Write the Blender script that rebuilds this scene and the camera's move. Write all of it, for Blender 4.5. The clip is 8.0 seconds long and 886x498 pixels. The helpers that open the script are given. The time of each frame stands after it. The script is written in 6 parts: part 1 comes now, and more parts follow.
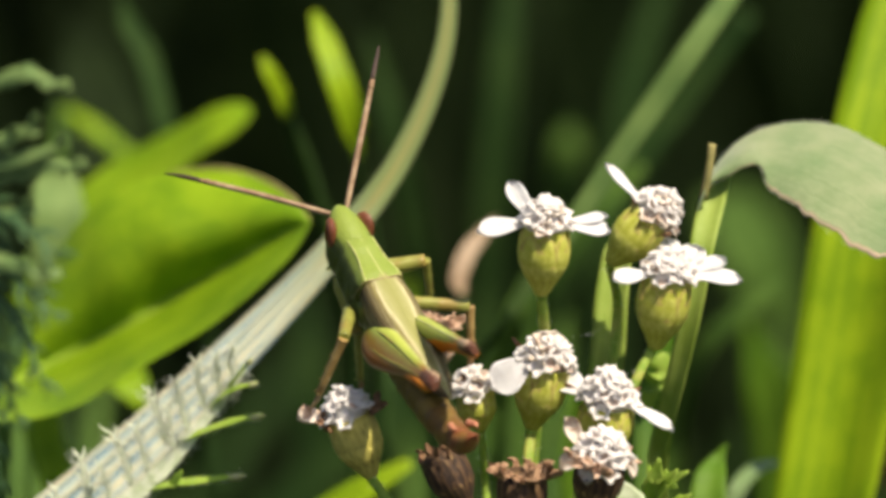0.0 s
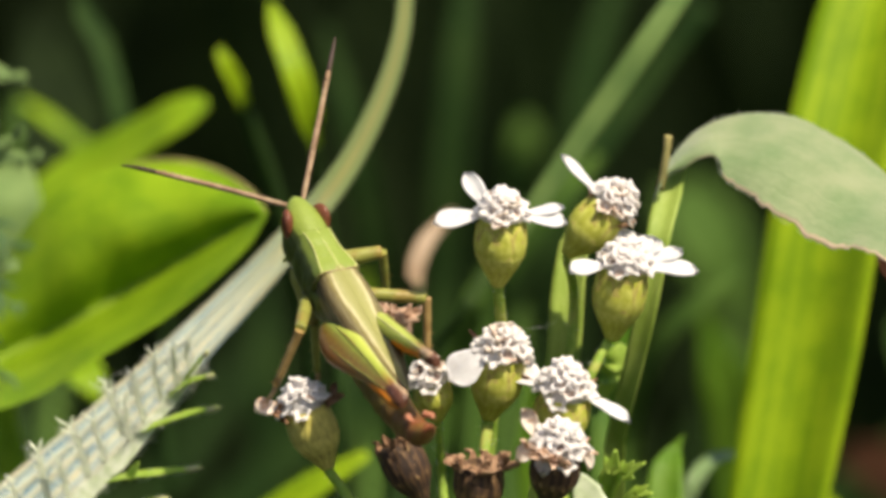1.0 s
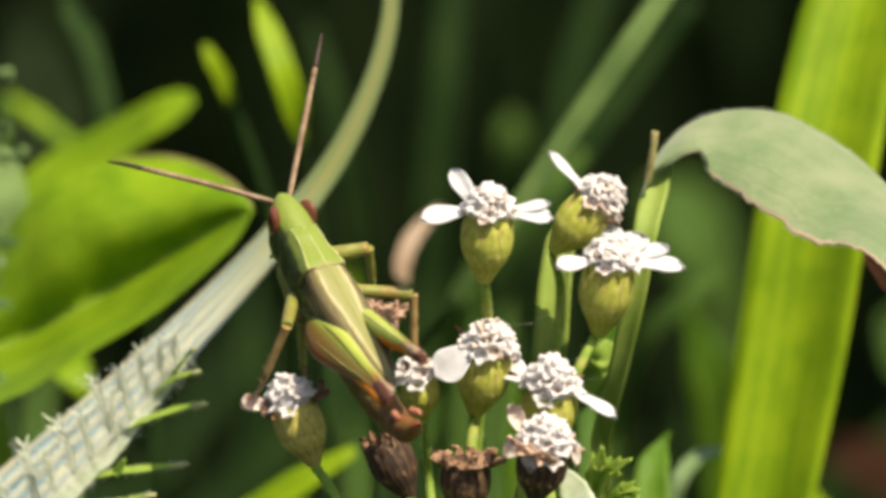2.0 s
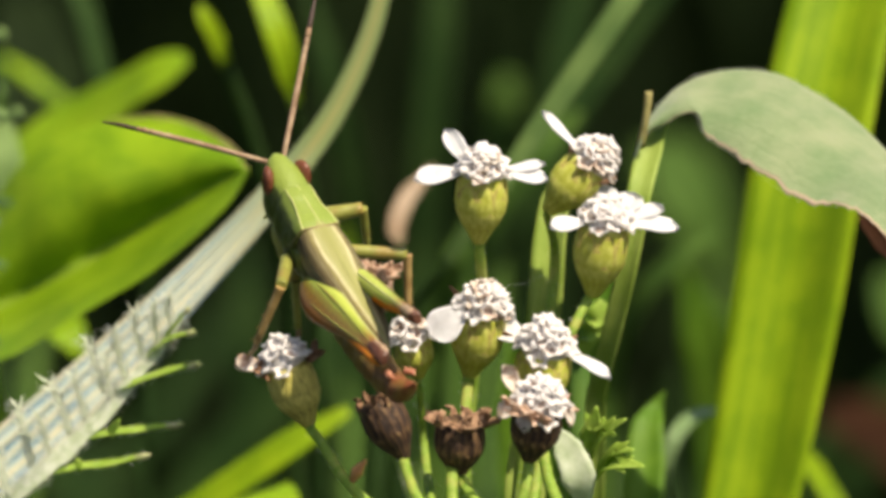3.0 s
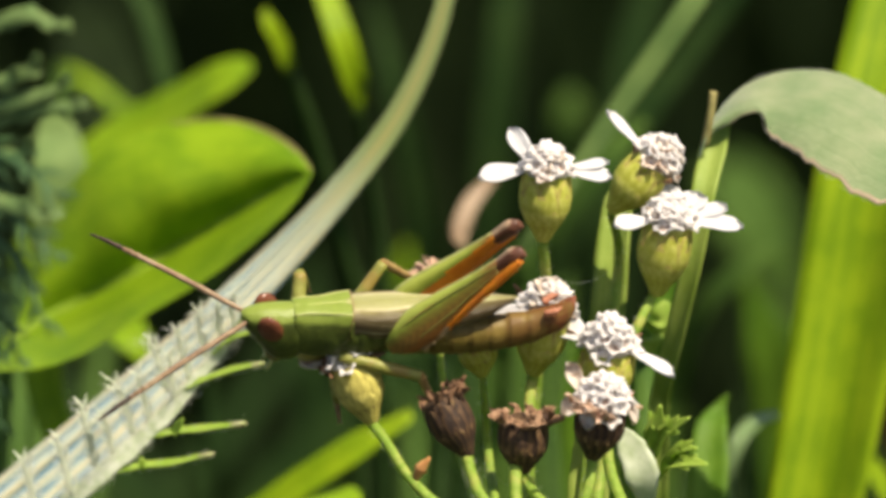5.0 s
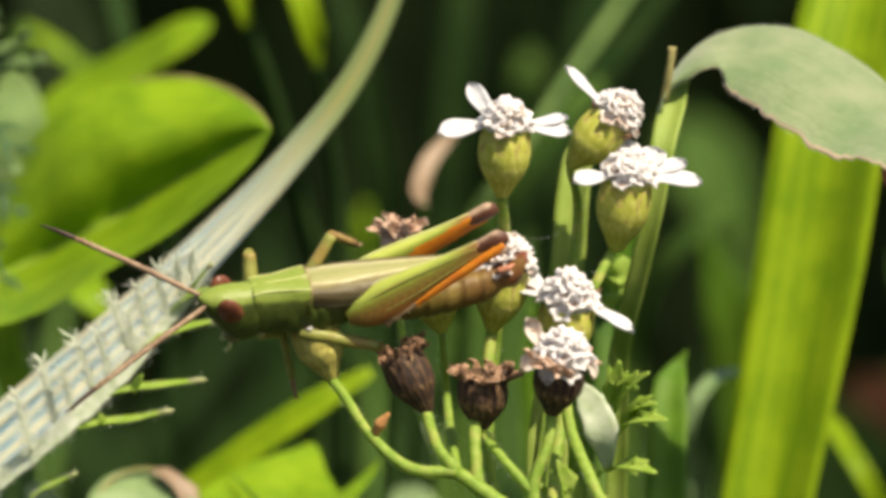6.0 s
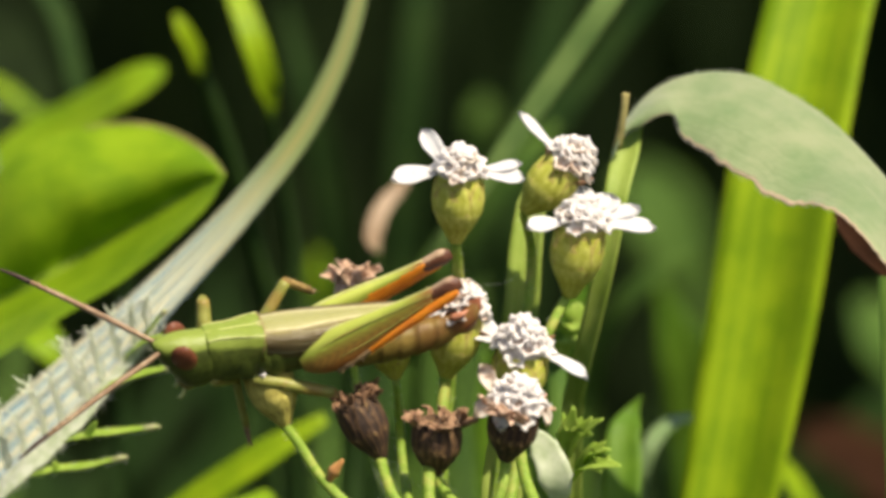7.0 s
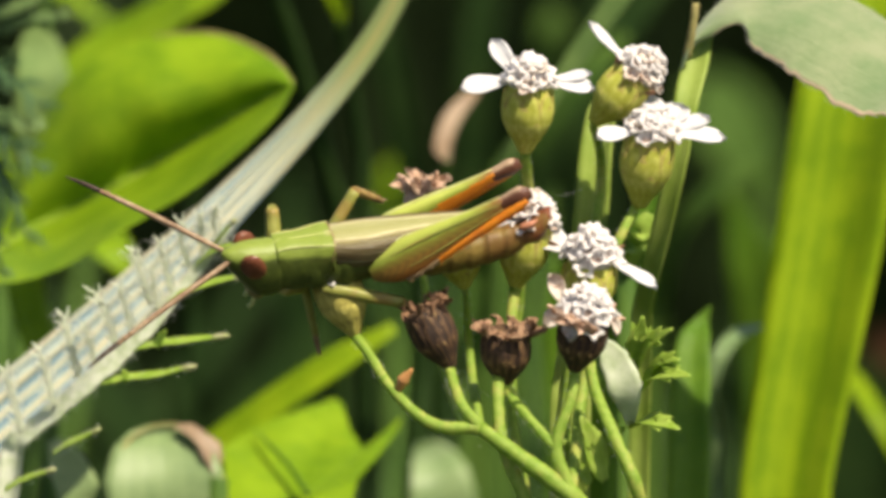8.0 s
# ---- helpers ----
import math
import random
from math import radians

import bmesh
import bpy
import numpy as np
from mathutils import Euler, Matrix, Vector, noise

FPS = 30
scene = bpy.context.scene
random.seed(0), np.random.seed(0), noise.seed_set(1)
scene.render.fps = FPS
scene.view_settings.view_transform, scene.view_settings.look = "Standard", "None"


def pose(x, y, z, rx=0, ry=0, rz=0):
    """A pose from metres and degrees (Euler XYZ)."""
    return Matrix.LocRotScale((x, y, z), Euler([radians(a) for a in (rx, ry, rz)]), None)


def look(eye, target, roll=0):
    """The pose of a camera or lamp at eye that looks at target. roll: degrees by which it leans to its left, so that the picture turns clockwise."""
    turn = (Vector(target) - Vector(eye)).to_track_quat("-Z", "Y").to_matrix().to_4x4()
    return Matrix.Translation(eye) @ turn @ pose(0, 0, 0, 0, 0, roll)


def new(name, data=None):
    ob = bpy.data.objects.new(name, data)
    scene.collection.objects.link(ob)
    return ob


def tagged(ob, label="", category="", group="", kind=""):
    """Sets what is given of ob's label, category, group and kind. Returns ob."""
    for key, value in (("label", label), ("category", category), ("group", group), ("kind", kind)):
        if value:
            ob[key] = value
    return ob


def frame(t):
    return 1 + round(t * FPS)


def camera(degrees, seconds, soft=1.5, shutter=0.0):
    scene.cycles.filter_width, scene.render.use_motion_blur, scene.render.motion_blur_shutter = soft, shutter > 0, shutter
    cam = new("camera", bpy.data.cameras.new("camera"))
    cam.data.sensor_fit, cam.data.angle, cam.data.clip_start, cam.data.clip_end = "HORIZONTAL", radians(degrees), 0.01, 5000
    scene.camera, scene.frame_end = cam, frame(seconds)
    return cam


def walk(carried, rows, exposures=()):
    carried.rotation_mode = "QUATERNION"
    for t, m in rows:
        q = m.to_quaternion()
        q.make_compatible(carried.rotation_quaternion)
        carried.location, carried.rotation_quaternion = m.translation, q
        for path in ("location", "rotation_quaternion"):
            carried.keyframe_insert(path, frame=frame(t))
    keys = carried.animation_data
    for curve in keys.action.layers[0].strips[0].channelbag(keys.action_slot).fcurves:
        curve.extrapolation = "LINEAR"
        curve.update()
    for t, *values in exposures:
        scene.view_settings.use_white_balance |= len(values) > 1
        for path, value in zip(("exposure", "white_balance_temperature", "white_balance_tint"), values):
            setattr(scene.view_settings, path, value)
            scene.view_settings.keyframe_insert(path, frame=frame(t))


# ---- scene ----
# Millimetre frame of the plant: u to the right, v up and square to the line of sight, w away from the lens.
TILT = radians(16.0)
CENTRE = Vector((0.0, 0.0, 0.45))
RIGHT = Vector((1.0, 0.0, 0.0))
AHEAD = Vector((0.0, math.cos(TILT), -math.sin(TILT)))
ABOVE = Vector((0.0, math.sin(TILT), math.cos(TILT)))
REACH = 600.0


def way(u, v, w):
    return RIGHT * u + ABOVE * v + AHEAD * w


def at(u, v, w=0.0):
    return CENTRE + way(u, v, w) * 0.001


# ---- camera: held in the hand with a long lens, it only shakes and turns a little ----
cam = camera(5.0, 8.0, soft=3.8)
cam.data.dof.use_dof = True
cam.data.dof.focus_distance = 0.600
cam.data.dof.aperture_fstop = 36.0

def aim(turn, lift, roll, step):
    yaw, pitch = turn / 1000, lift / 1000
    fwd = AHEAD * math.cos(pitch) + ABOVE * math.sin(pitch)
    fwd = fwd * math.cos(yaw) + RIGHT * math.sin(yaw)
    eye = at(0, step, -REACH)
    return look(eye, eye + fwd, roll)


# seconds, turn to the right and turn upward in thousandths of a radian, roll in degrees, rise in mm
walk(cam, [(t, aim(a, b, r, s)) for t, a, b, r, s in [
    (0.0, -1.56, 14.42, 0.0, 0.00),
    (0.1, -1.28, 15.41, 0.0, 0.00),
    (0.2, -0.95, 16.62, 0.0, 0.00),
    (0.3, -0.06, 19.45, 0.0, 0.00),
    (0.4, 0.78, 20.33, 0.0, 0.00),
    (0.5, 1.39, 19.32, 0.0, 0.00),
    (0.6, 1.54, 19.42, 0.0, 0.00),
    (0.7, 1.98, 18.08, 0.0, 0.00),
    (0.8, 2.58, 13.78, 0.0, 0.00),
    (0.9, 2.63, 12.88, 0.0, 0.00),
    (1.0, 2.73, 13.58, 0.0, 0.00),
    (1.1, 2.40, 11.99, 0.0, 0.00),
    (1.2, 1.79, 11.97, 0.0, 0.00),
    (1.5, 2.43, 12.66, 0.0, 0.00),
    (1.9, 3.68, 13.21, 0.0, 0.00),
    (2.3, 4.77, 13.15, 0.0, 0.00),
    (2.5, 4.62, 10.80, 0.0, 0.00),
    (2.7, 6.56, 7.33, 0.0, 0.00),
    (2.9, 5.15, 6.44, 0.0, 0.00),
    (3.0, 4.62, 9.30, 0.0, 0.00),
    (3.1, 2.35, 9.25, 0.0, 0.00),
    (3.3, 1.03, 6.71, 0.0, 0.00),
    (3.5, 1.17, 10.74, 0.0, 0.00),
    (3.7, 0.63, 13.99, 0.0, 0.00),
    (3.9, -0.13, 13.67, 0.0, 0.00),
    (4.0, 0.50, 12.92, 0.0, 0.00),
    (4.1, 0.68, 16.88, 0.0, 0.00),
    (4.2, 0.09, 16.26, 0.0, 0.00),
    (4.5, -0.34, 15.92, 0.0, -1.10),
    (4.9, -1.42, 17.18, 0.0, -4.20),
    (5.3, -2.05, 17.35, 0.0, -6.00),
    (5.5, -1.84, 13.62, 0.0, -6.00),
    (5.7, 1.38, 13.55, 0.0, -6.00),
    (5.9, 1.64, 10.75, 0.0, -6.00),
    (6.0, 2.34, 14.73, 0.0, -6.00),
    (6.1, 4.94, 16.77, 0.0, -6.00),
    (6.3, 6.03, 14.83, 0.0, -6.00),
    (6.5, 6.29, 12.06, 0.0, -6.00),
    (6.7, 6.64, 17.94, 0.0, -6.00),
    (6.9, 7.14, 21.93, 0.0, -6.00),
    (7.0, 6.90, 19.30, 0.0, -6.00),
    (7.1, 6.03, 18.90, 0.0, -6.00),
    (7.3, 5.24, 17.06, 0.0, -6.00),
    (7.5, 4.23, 15.34, 0.0, -6.00),
    (7.7, 2.33, 11.54, 0.0, -6.00),
    (8.0, 0.05, 10.39, 0.0, -6.00),
]])

# ---- light: high midsummer sun, blue sky ----
SUN_WAY = Vector((0.36, -0.33, 0.875)).normalized()
world = bpy.data.worlds.new("sky")
scene.world = world
world.use_nodes = True
sky = world.node_tree.nodes.new("ShaderNodeTexSky")
sky.sky_type = "NISHITA"
sky.sun_disc = False
sky.dust_density, sky.ozone_density = 3.0, 0.6
sky.sun_elevation = math.asin(SUN_WAY.z)
sky.sun_rotation = math.atan2(SUN_WAY.x, SUN_WAY.y)
world.node_tree.links.new(sky.outputs[0], world.node_tree.nodes["Background"].inputs[0])
world.node_tree.nodes["Background"].inputs[1].default_value = 0.078
sun = new("sun", bpy.data.lights.new("sun", "SUN"))
sun.data.energy = 4.6
sun.data.angle = radians(0.53)
sun.data.color = (1.0, 0.875, 0.68)
sun.matrix_world = look((0, 0, 3), Vector((0, 0, 3)) - SUN_WAY)
scene.view_settings.exposure = 0.70


# ---- building helpers ----
MM = 0.001


def root(u, w):
    """The point of the ground, in the millimetre frame, under u and w."""
    return (u, (-1000 * CENTRE.z + w * math.sin(TILT)) / math.cos(TILT), w)


def spline(points, per=7):
    """A smooth line through the points, with the parameter of each sample counted in points."""
    p = [Vector(q) for q in points]
    n = len(p)
    span = [max((p[i + 1] - p[i]).length, 1e-9) for i in range(n - 1)]
    tang = []
    for i in range(n):
        if i == 0:
            tang.append((p[1] - p[0]) / span[0])
        elif i == n - 1:
            tang.append((p[-1] - p[-2]) / span[-1])
        else:
            a, b = (p[i] - p[i - 1]) / span[i - 1], (p[i + 1] - p[i]) / span[i]
            tang.append((a * span[i] + b * span[i - 1]) / (span[i] + span[i - 1]))
    out, par = [], []
    for i in range(n - 1):
        for k in range(per):
            t = k / per
            h = span[i]
            h0 = min(h, 2.5 * span[i - 1]) if i else h
            h1 = min(h, 2.5 * span[i + 1]) if i < n - 2 else h
            out.append(p[i] * (2 * t**3 - 3 * t * t + 1) + tang[i] * h0 * (t**3 - 2 * t * t + t)
                       + p[i + 1] * (3 * t * t - 2 * t**3) + tang[i + 1] * h1 * (t**3 - t * t))
            par.append(i + t)
    out.append(p[-1])
    par.append(n - 1.0)
    return out, par


def level(values, s):
    i = min(int(s), len(values) - 2)
    return values[i] + (values[i + 1] - values[i]) * (s - i)


def tube(bm, points, radii, seg=10, per=6, rough=0.0, seed=0):
    """A round, tapering stalk through the points; radii go with the points."""
    line, par = spline(points, per)
    uv = bm.loops.layers.uv.verify()
    side = None
    rings, along = [], [0.0]
    for i, c in enumerate(line):
        if i:
            along.append(along[-1] + (c - line[i - 1]).length)
        d = (line[min(i + 1, len(line) - 1)] - line[max(i - 1, 0)]).normalized()
        if side is None:
            side = d.orthogonal().normalized()
        side = (side - d * side.dot(d)).normalized()
        other = d.cross(side)
        r = level(radii, par[i])
        ring = []
        for k in range(seg):
            a = 2 * math.pi * k / seg
            q = r
            if rough:
                q *= 1 + rough * noise.noise(Vector((along[-1] * 0.9 / max(r, 1e-5), math.cos(a) * 1.3 + seed, math.sin(a) * 1.3)))
            ring.append(bm.verts.new(c + (side * math.cos(a) + other * math.sin(a)) * q))
        rings.append(ring)
    for i in range(len(rings) - 1):
        for k in range(seg):
            j = (k + 1) % seg
            f = bm.faces.new((rings[i][k], rings[i][j], rings[i + 1][j], rings[i + 1][k]))
            f.smooth = True
            for loop, (a, b) in zip(f.loops, ((i, k), (i, k + 1), (i + 1, k + 1), (i + 1, k))):
                loop[uv].uv = (along[a], 2.0 * b / seg - 1)
    bm.faces.new(list(reversed(rings[0])))
    bm.faces.new(rings[-1])
    return bm


def strip(bm, points, widths, face, fold=0.15, thick=0.12, cols=6, per=8, ragged=0.0, seed=0, twist=0.0, ridge=0.0):
    """A grass blade or leaf: a ribbon with a keel along its middle and a thickness. face: the way its upper side looks."""
    line, par = spline(points, per)
    uv = bm.loops.layers.uv.verify()
    up0 = Vector(face)
    top, low, along = [], [], [0.0]
    for i, c in enumerate(line):
        if i:
            along.append(along[-1] + (c - line[i - 1]).length)
        d = (line[min(i + 1, len(line) - 1)] - line[max(i - 1, 0)]).normalized()
        up = up0 - d * up0.dot(d)
        up = up.normalized() if up.length > 1e-6 else d.orthogonal().normalized()
        if twist:
            up = Matrix.Rotation(twist * i / len(line), 3, d) @ up
        side = d.cross(up)
        w = max(level(widths, par[i]), 1e-6) / 2
        a_row, b_row = [], []
        for k in range(cols + 1):
            x = 2.0 * k / cols - 1
            q = x
            if ragged and abs(x) > 0.99:
                q *= 1 + ragged * noise.noise(Vector((along[-1] * 0.8, seed * 7.1 + x, 0.3))) + 0.5 * ragged * noise.noise(Vector((along[-1] * 3.1, seed + x, 2.3)))
            h = fold * w * (abs(q) * 1.0 + 0.25 * q * q) + ridge * w * math.cos(q * 9.0)
            p = c + side * (q * w) + up * h
            t = thick * min(1.0, w * 1.2 / max(thick, 1e-9)) * (1.0 - 0.7 * abs(x)) * 0.5
            a_row.append(bm.verts.new(p + up * t))
            b_row.append(bm.verts.new(p - up * t))
        top.append(a_row)
        low.append(b_row)
    def quad(vs, tags):
        f = bm.faces.new(vs)
        f.smooth = True
        for loop, (i, k) in zip(f.loops, tags):
            loop[uv].uv = (along[i], 2.0 * k / cols - 1)
    n = len(line)
    for i in range(n - 1):
        for k in range(cols):
            tags = ((i, k), (i, k + 1), (i + 1, k + 1), (i + 1, k))
            quad((top[i][k], top[i][k + 1], top[i + 1][k + 1], top[i + 1][k]), tags)
            quad((low[i][k], low[i + 1][k], low[i + 1][k + 1], low[i][k + 1]), (tags[0], tags[3], tags[2], tags[1]))
        quad((top[i][0], top[i + 1][0], low[i + 1][0], low[i][0]), ((i, 0), (i + 1, 0), (i + 1, 0), (i, 0)))
        quad((top[i][cols], low[i][cols], low[i + 1][cols], top[i + 1][cols]), ((i, cols), (i, cols), (i + 1, cols), (i + 1, cols)))
    for i in (0, n - 1):
        for k in range(cols):
            vs = (top[i][k], low[i][k], low[i][k + 1], top[i][k + 1])
            quad(vs if i == 0 else tuple(reversed(vs)), ((i, k), (i, k), (i, k + 1), (i, k + 1)))
    return bm


def fuzz(bm, points, count, reach, around, rnd, thin=0.012):
    """Fine hairs standing off a line; around: how far from the line they start."""
    line, _ = spline(points, 8)
    for _ in range(count):
        x = rnd.uniform(0, len(line) - 1.001)
        i = int(x)
        c = line[i].lerp(line[i + 1], x - i)
        d = (line[i + 1] - line[i]).normalized()
        out = Vector((rnd.gauss(0, 1), rnd.gauss(0, 1), rnd.gauss(0, 0.7)))
        out = out - d * out.dot(d)
        if out.length < 0.05:
            continue
        out = (out.normalized() + d * rnd.uniform(-0.5, 0.7)).normalized()
        a = c + out * around * rnd.uniform(0.6, 1.0)
        n = reach * rnd.uniform(0.4, 1.0)
        side = out.orthogonal().normalized()
        other = out.cross(side)
        foot = [bm.verts.new(a + (side * math.cos(q) + other * math.sin(q)) * thin) for q in (0, 2.094, 4.189)]
        tip = bm.verts.new(a + out * n + Vector((0, 0.12 * n, 0)))
        for q in range(3):
            bm.faces.new((foot[q], foot[(q + 1) % 3], tip))
    return bm


def shell(bm, rings, close=True):
    """Skins a row of closed rings of points; each ring has the same count. UV: ring number, angle."""
    uv = bm.loops.layers.uv.verify()
    vs = [[bm.verts.new(p) for p in ring] for ring in rings]
    m = len(vs[0])
    for i in range(len(vs) - 1):
        for k in range(m):
            j = (k + 1) % m
            f = bm.faces.new((vs[i][k], vs[i][j], vs[i + 1][j], vs[i + 1][k]))
            f.smooth = True
            for loop, (a, b) in zip(f.loops, ((i, k), (i, k + 1), (i + 1, k + 1), (i + 1, k))):
                loop[uv].uv = (a / (len(vs) - 1), b / m)
    if close:
        bm.faces.new(list(reversed(vs[0])))
        bm.faces.new(vs[-1])
    return bm


def mesh_of(name, bm, material, plan=False):
    """A mesh from a bmesh built in millimetres; plan: in the plant's millimetre frame."""
    for v in bm.verts:
        v.co = at(*v.co) if plan else v.co * MM
    bmesh.ops.recalc_face_normals(bm, faces=bm.faces)
    me = bpy.data.meshes.new(name)
    bm.to_mesh(me)
    bm.free()
    me.materials.append(material)
    return me


def thing(name, place, label, category, group="", kind=""):
    ob = new(name)
    ob.location = place
    ob.empty_display_size = 0.002
    return tagged(ob, label, category, group, kind)


def under(ob, parent):
    ob.parent = parent
    if parent.parent is None and parent.data is None:
        ob.matrix_parent_inverse = Matrix.Translation(-parent.location)
    return ob


def part(name, bm, material, parent, label="", plan=True):
    """One mesh object under a thing or a part. plan: the bmesh is in the plant's millimetre frame."""
    ob = new(name, mesh_of(name, bm, material, plan=plan))
    if plan:
        under(ob, parent)
    else:
        ob.parent = parent
    return tagged(ob, label)


# ---- materials ----
def material(name):
    m = bpy.data.materials.new(name)
    m.use_nodes = True
    nt = m.node_tree
    for n in list(nt.nodes):
        nt.nodes.remove(n)
    return m, nt


def node(nt, type_name, **values):
    n = nt.nodes.new(type_name)
    for k, v in values.items():
        n.inputs[k.replace("_", " ")].default_value = v
    return n


def ramp(nt, source, stops, smooth=True):
    r = nt.nodes.new("ShaderNodeValToRGB")
    r.color_ramp.interpolation = "EASE" if smooth else "LINEAR"
    while len(r.color_ramp.elements) < len(stops):
        r.color_ramp.elements.new(0.5)
    for e, (pos, col) in zip(r.color_ramp.elements, stops):
        e.position, e.color = pos, (*col, 1.0)
    nt.links.new(source, r.inputs["Fac"])
    return r.outputs["Color"]


def mix(nt, fac, a, b, mode="MIX"):
    n = nt.nodes.new("ShaderNodeMix")
    n.data_type, n.blend_type = "RGBA", mode
    for sock, val in ((n.inputs[0], fac), (n.inputs[6], a), (n.inputs[7], b)):
        if isinstance(val, (int, float)):
            sock.default_value = val
        elif isinstance(val, tuple):
            sock.default_value = (*val, 1.0)
        else:
            nt.links.new(val, sock)
    return n.outputs[2]


def spots(nt, scale, detail=4.0, coord="Object", stretch=(1, 1, 1), rough=0.6):
    tc = nt.nodes.new("ShaderNodeTexCoord")
    mp = nt.nodes.new("ShaderNodeMapping")
    mp.inputs["Scale"].default_value = stretch
    nt.links.new(tc.outputs[coord], mp.inputs["Vector"])
    n = node(nt, "ShaderNodeTexNoise", Scale=scale, Detail=detail, Roughness=rough)
    nt.links.new(mp.outputs[0], n.inputs["Vector"])
    return n.outputs["Fac"]


def finish(nt, colour, rough=0.5, bump=None, bump_height=0.0001, thin=0.0, thin_colour=None, spec=0.5, sheen=0.0, coat=0.0, sss=0.0):
    """Closes a material: a gloss surface, and for thin leaves the light that comes through them."""
    out = nt.nodes.new("ShaderNodeOutputMaterial")
    p = node(nt, "ShaderNodeBsdfPrincipled", Roughness=rough)
    p.inputs["Specular IOR Level"].default_value = spec
    p.inputs["Sheen Weight"].default_value = sheen
    p.inputs["Coat Weight"].default_value = coat
    if sss:
        p.inputs["Subsurface Weight"].default_value = sss
        p.inputs["Subsurface Radius"].default_value = (0.0006, 0.0005, 0.0003)
    nt.links.new(colour, p.inputs["Base Color"])
    shader = p.outputs[0]
    if bump is not None:
        b = node(nt, "ShaderNodeBump", Strength=0.6, Distance=bump_height)
        nt.links.new(bump, b.inputs["Height"])
        nt.links.new(b.outputs[0], p.inputs["Normal"])
    if thin:
        tr = nt.nodes.new("ShaderNodeBsdfTranslucent")
        nt.links.new(thin_colour if thin_colour is not None else colour, tr.inputs["Color"])
        mx = nt.nodes.new("ShaderNodeMixShader")
        mx.inputs[0].default_value = thin
        nt.links.new(shader, mx.inputs[1])
        nt.links.new(tr.outputs[0], mx.inputs[2])
        shader = mx.outputs[0]
    nt.links.new(shader, out.inputs["Surface"])


def across(nt):
    """Along and across the blade, from its UV: along in mm, across from -1 to 1."""
    tc = nt.nodes.new("ShaderNodeTexCoord")
    sp = nt.nodes.new("ShaderNodeSeparateXYZ")
    nt.links.new(tc.outputs["UV"], sp.inputs[0])
    return sp.outputs[0], sp.outputs[1]


def calc(nt, op, a, b=0.0, c=0.0):
    n = nt.nodes.new("ShaderNodeMath")
    n.operation = op
    for s, v in zip(n.inputs, (a, b, c)):
        if isinstance(v, (int, float)):
            s.default_value = v
        else:
            nt.links.new(v, s)
    return n.outputs[0]


def blade_material(name, dark, light, thin, through_dark, through_light, veins=14.0, rough=0.45, vein_depth=0.3, edge=None, sheen=0.0, spec=0.5):
    """Grass or leaf: long veins by UV, blotches at two sizes, light shining through."""
    m, nt = material(name)
    along, cross = across(nt)
    cs = nt.nodes.new("ShaderNodeCombineXYZ")
    nt.links.new(calc(nt, "MULTIPLY", along, 0.03), cs.inputs[0])
    nt.links.new(calc(nt, "MULTIPLY", cross, veins), cs.inputs[1])
    line = node(nt, "ShaderNodeTexNoise", Scale=1.0, Detail=3.0, Roughness=0.7)
    nt.links.new(cs.outputs[0], line.inputs["Vector"])
    blot = spots(nt, 260.0, 5.0)
    fine = spots(nt, 2500.0, 3.0)
    mixed = calc(nt, "ADD", calc(nt, "MULTIPLY", line.outputs["Fac"], vein_depth * 2), calc(nt, "MULTIPLY", blot, 1.2))
    mixed = calc(nt, "ADD", mixed, calc(nt, "MULTIPLY", fine, 0.25))
    mid = 0.5 * (vein_depth * 2 + 1.2 + 0.25)
    fac = calc(nt, "MULTIPLY_ADD", calc(nt, "SUBTRACT", mixed, mid), 1.3, 0.5)
    col = ramp(nt, fac, ((0.15, dark), (0.85, light)))
    tcol = ramp(nt, fac, ((0.15, through_dark), (0.85, through_light)))
    if edge is not None:
        e = calc(nt, "SUBTRACT", calc(nt, "MULTIPLY", cross, -1.0), calc(nt, "MULTIPLY", blot, 0.2))
        col = mix(nt, ramp(nt, e, ((0.78, (0, 0, 0)), (0.84, (1, 1, 1)))), col, edge)
    finish(nt, col, rough, bump=line.outputs["Fac"], bump_height=0.0001, thin=thin, thin_colour=tcol, sheen=sheen, spec=spec)
    return m


def plain_material(name, dark, light, scale=1500.0, rough=0.6, thin=0.0, bump=0.00006, stretch=(1, 1, 1), big=None, spec=0.5, coat=0.0, sss=0.0, thin_colour=None):
    """Noise between two colours, with larger stains if big gives their colour and grain size."""
    m, nt = material(name)
    n = spots(nt, scale, 5.0, stretch=stretch)
    col = ramp(nt, n, ((0.3, dark), (0.7, light)))
    if big is not None:
        col = mix(nt, ramp(nt, spots(nt, big[1], 4.0), ((0.5, (0, 0, 0)), (0.66, (1, 1, 1)))), col, big[0])
    tc = None
    if thin_colour:
        tc = mix(nt, 0.0, thin_colour, thin_colour)
    finish(nt, col, rough, bump=n, bump_height=bump, thin=thin, spec=spec, coat=coat, sss=sss, thin_colour=tc)
    return m


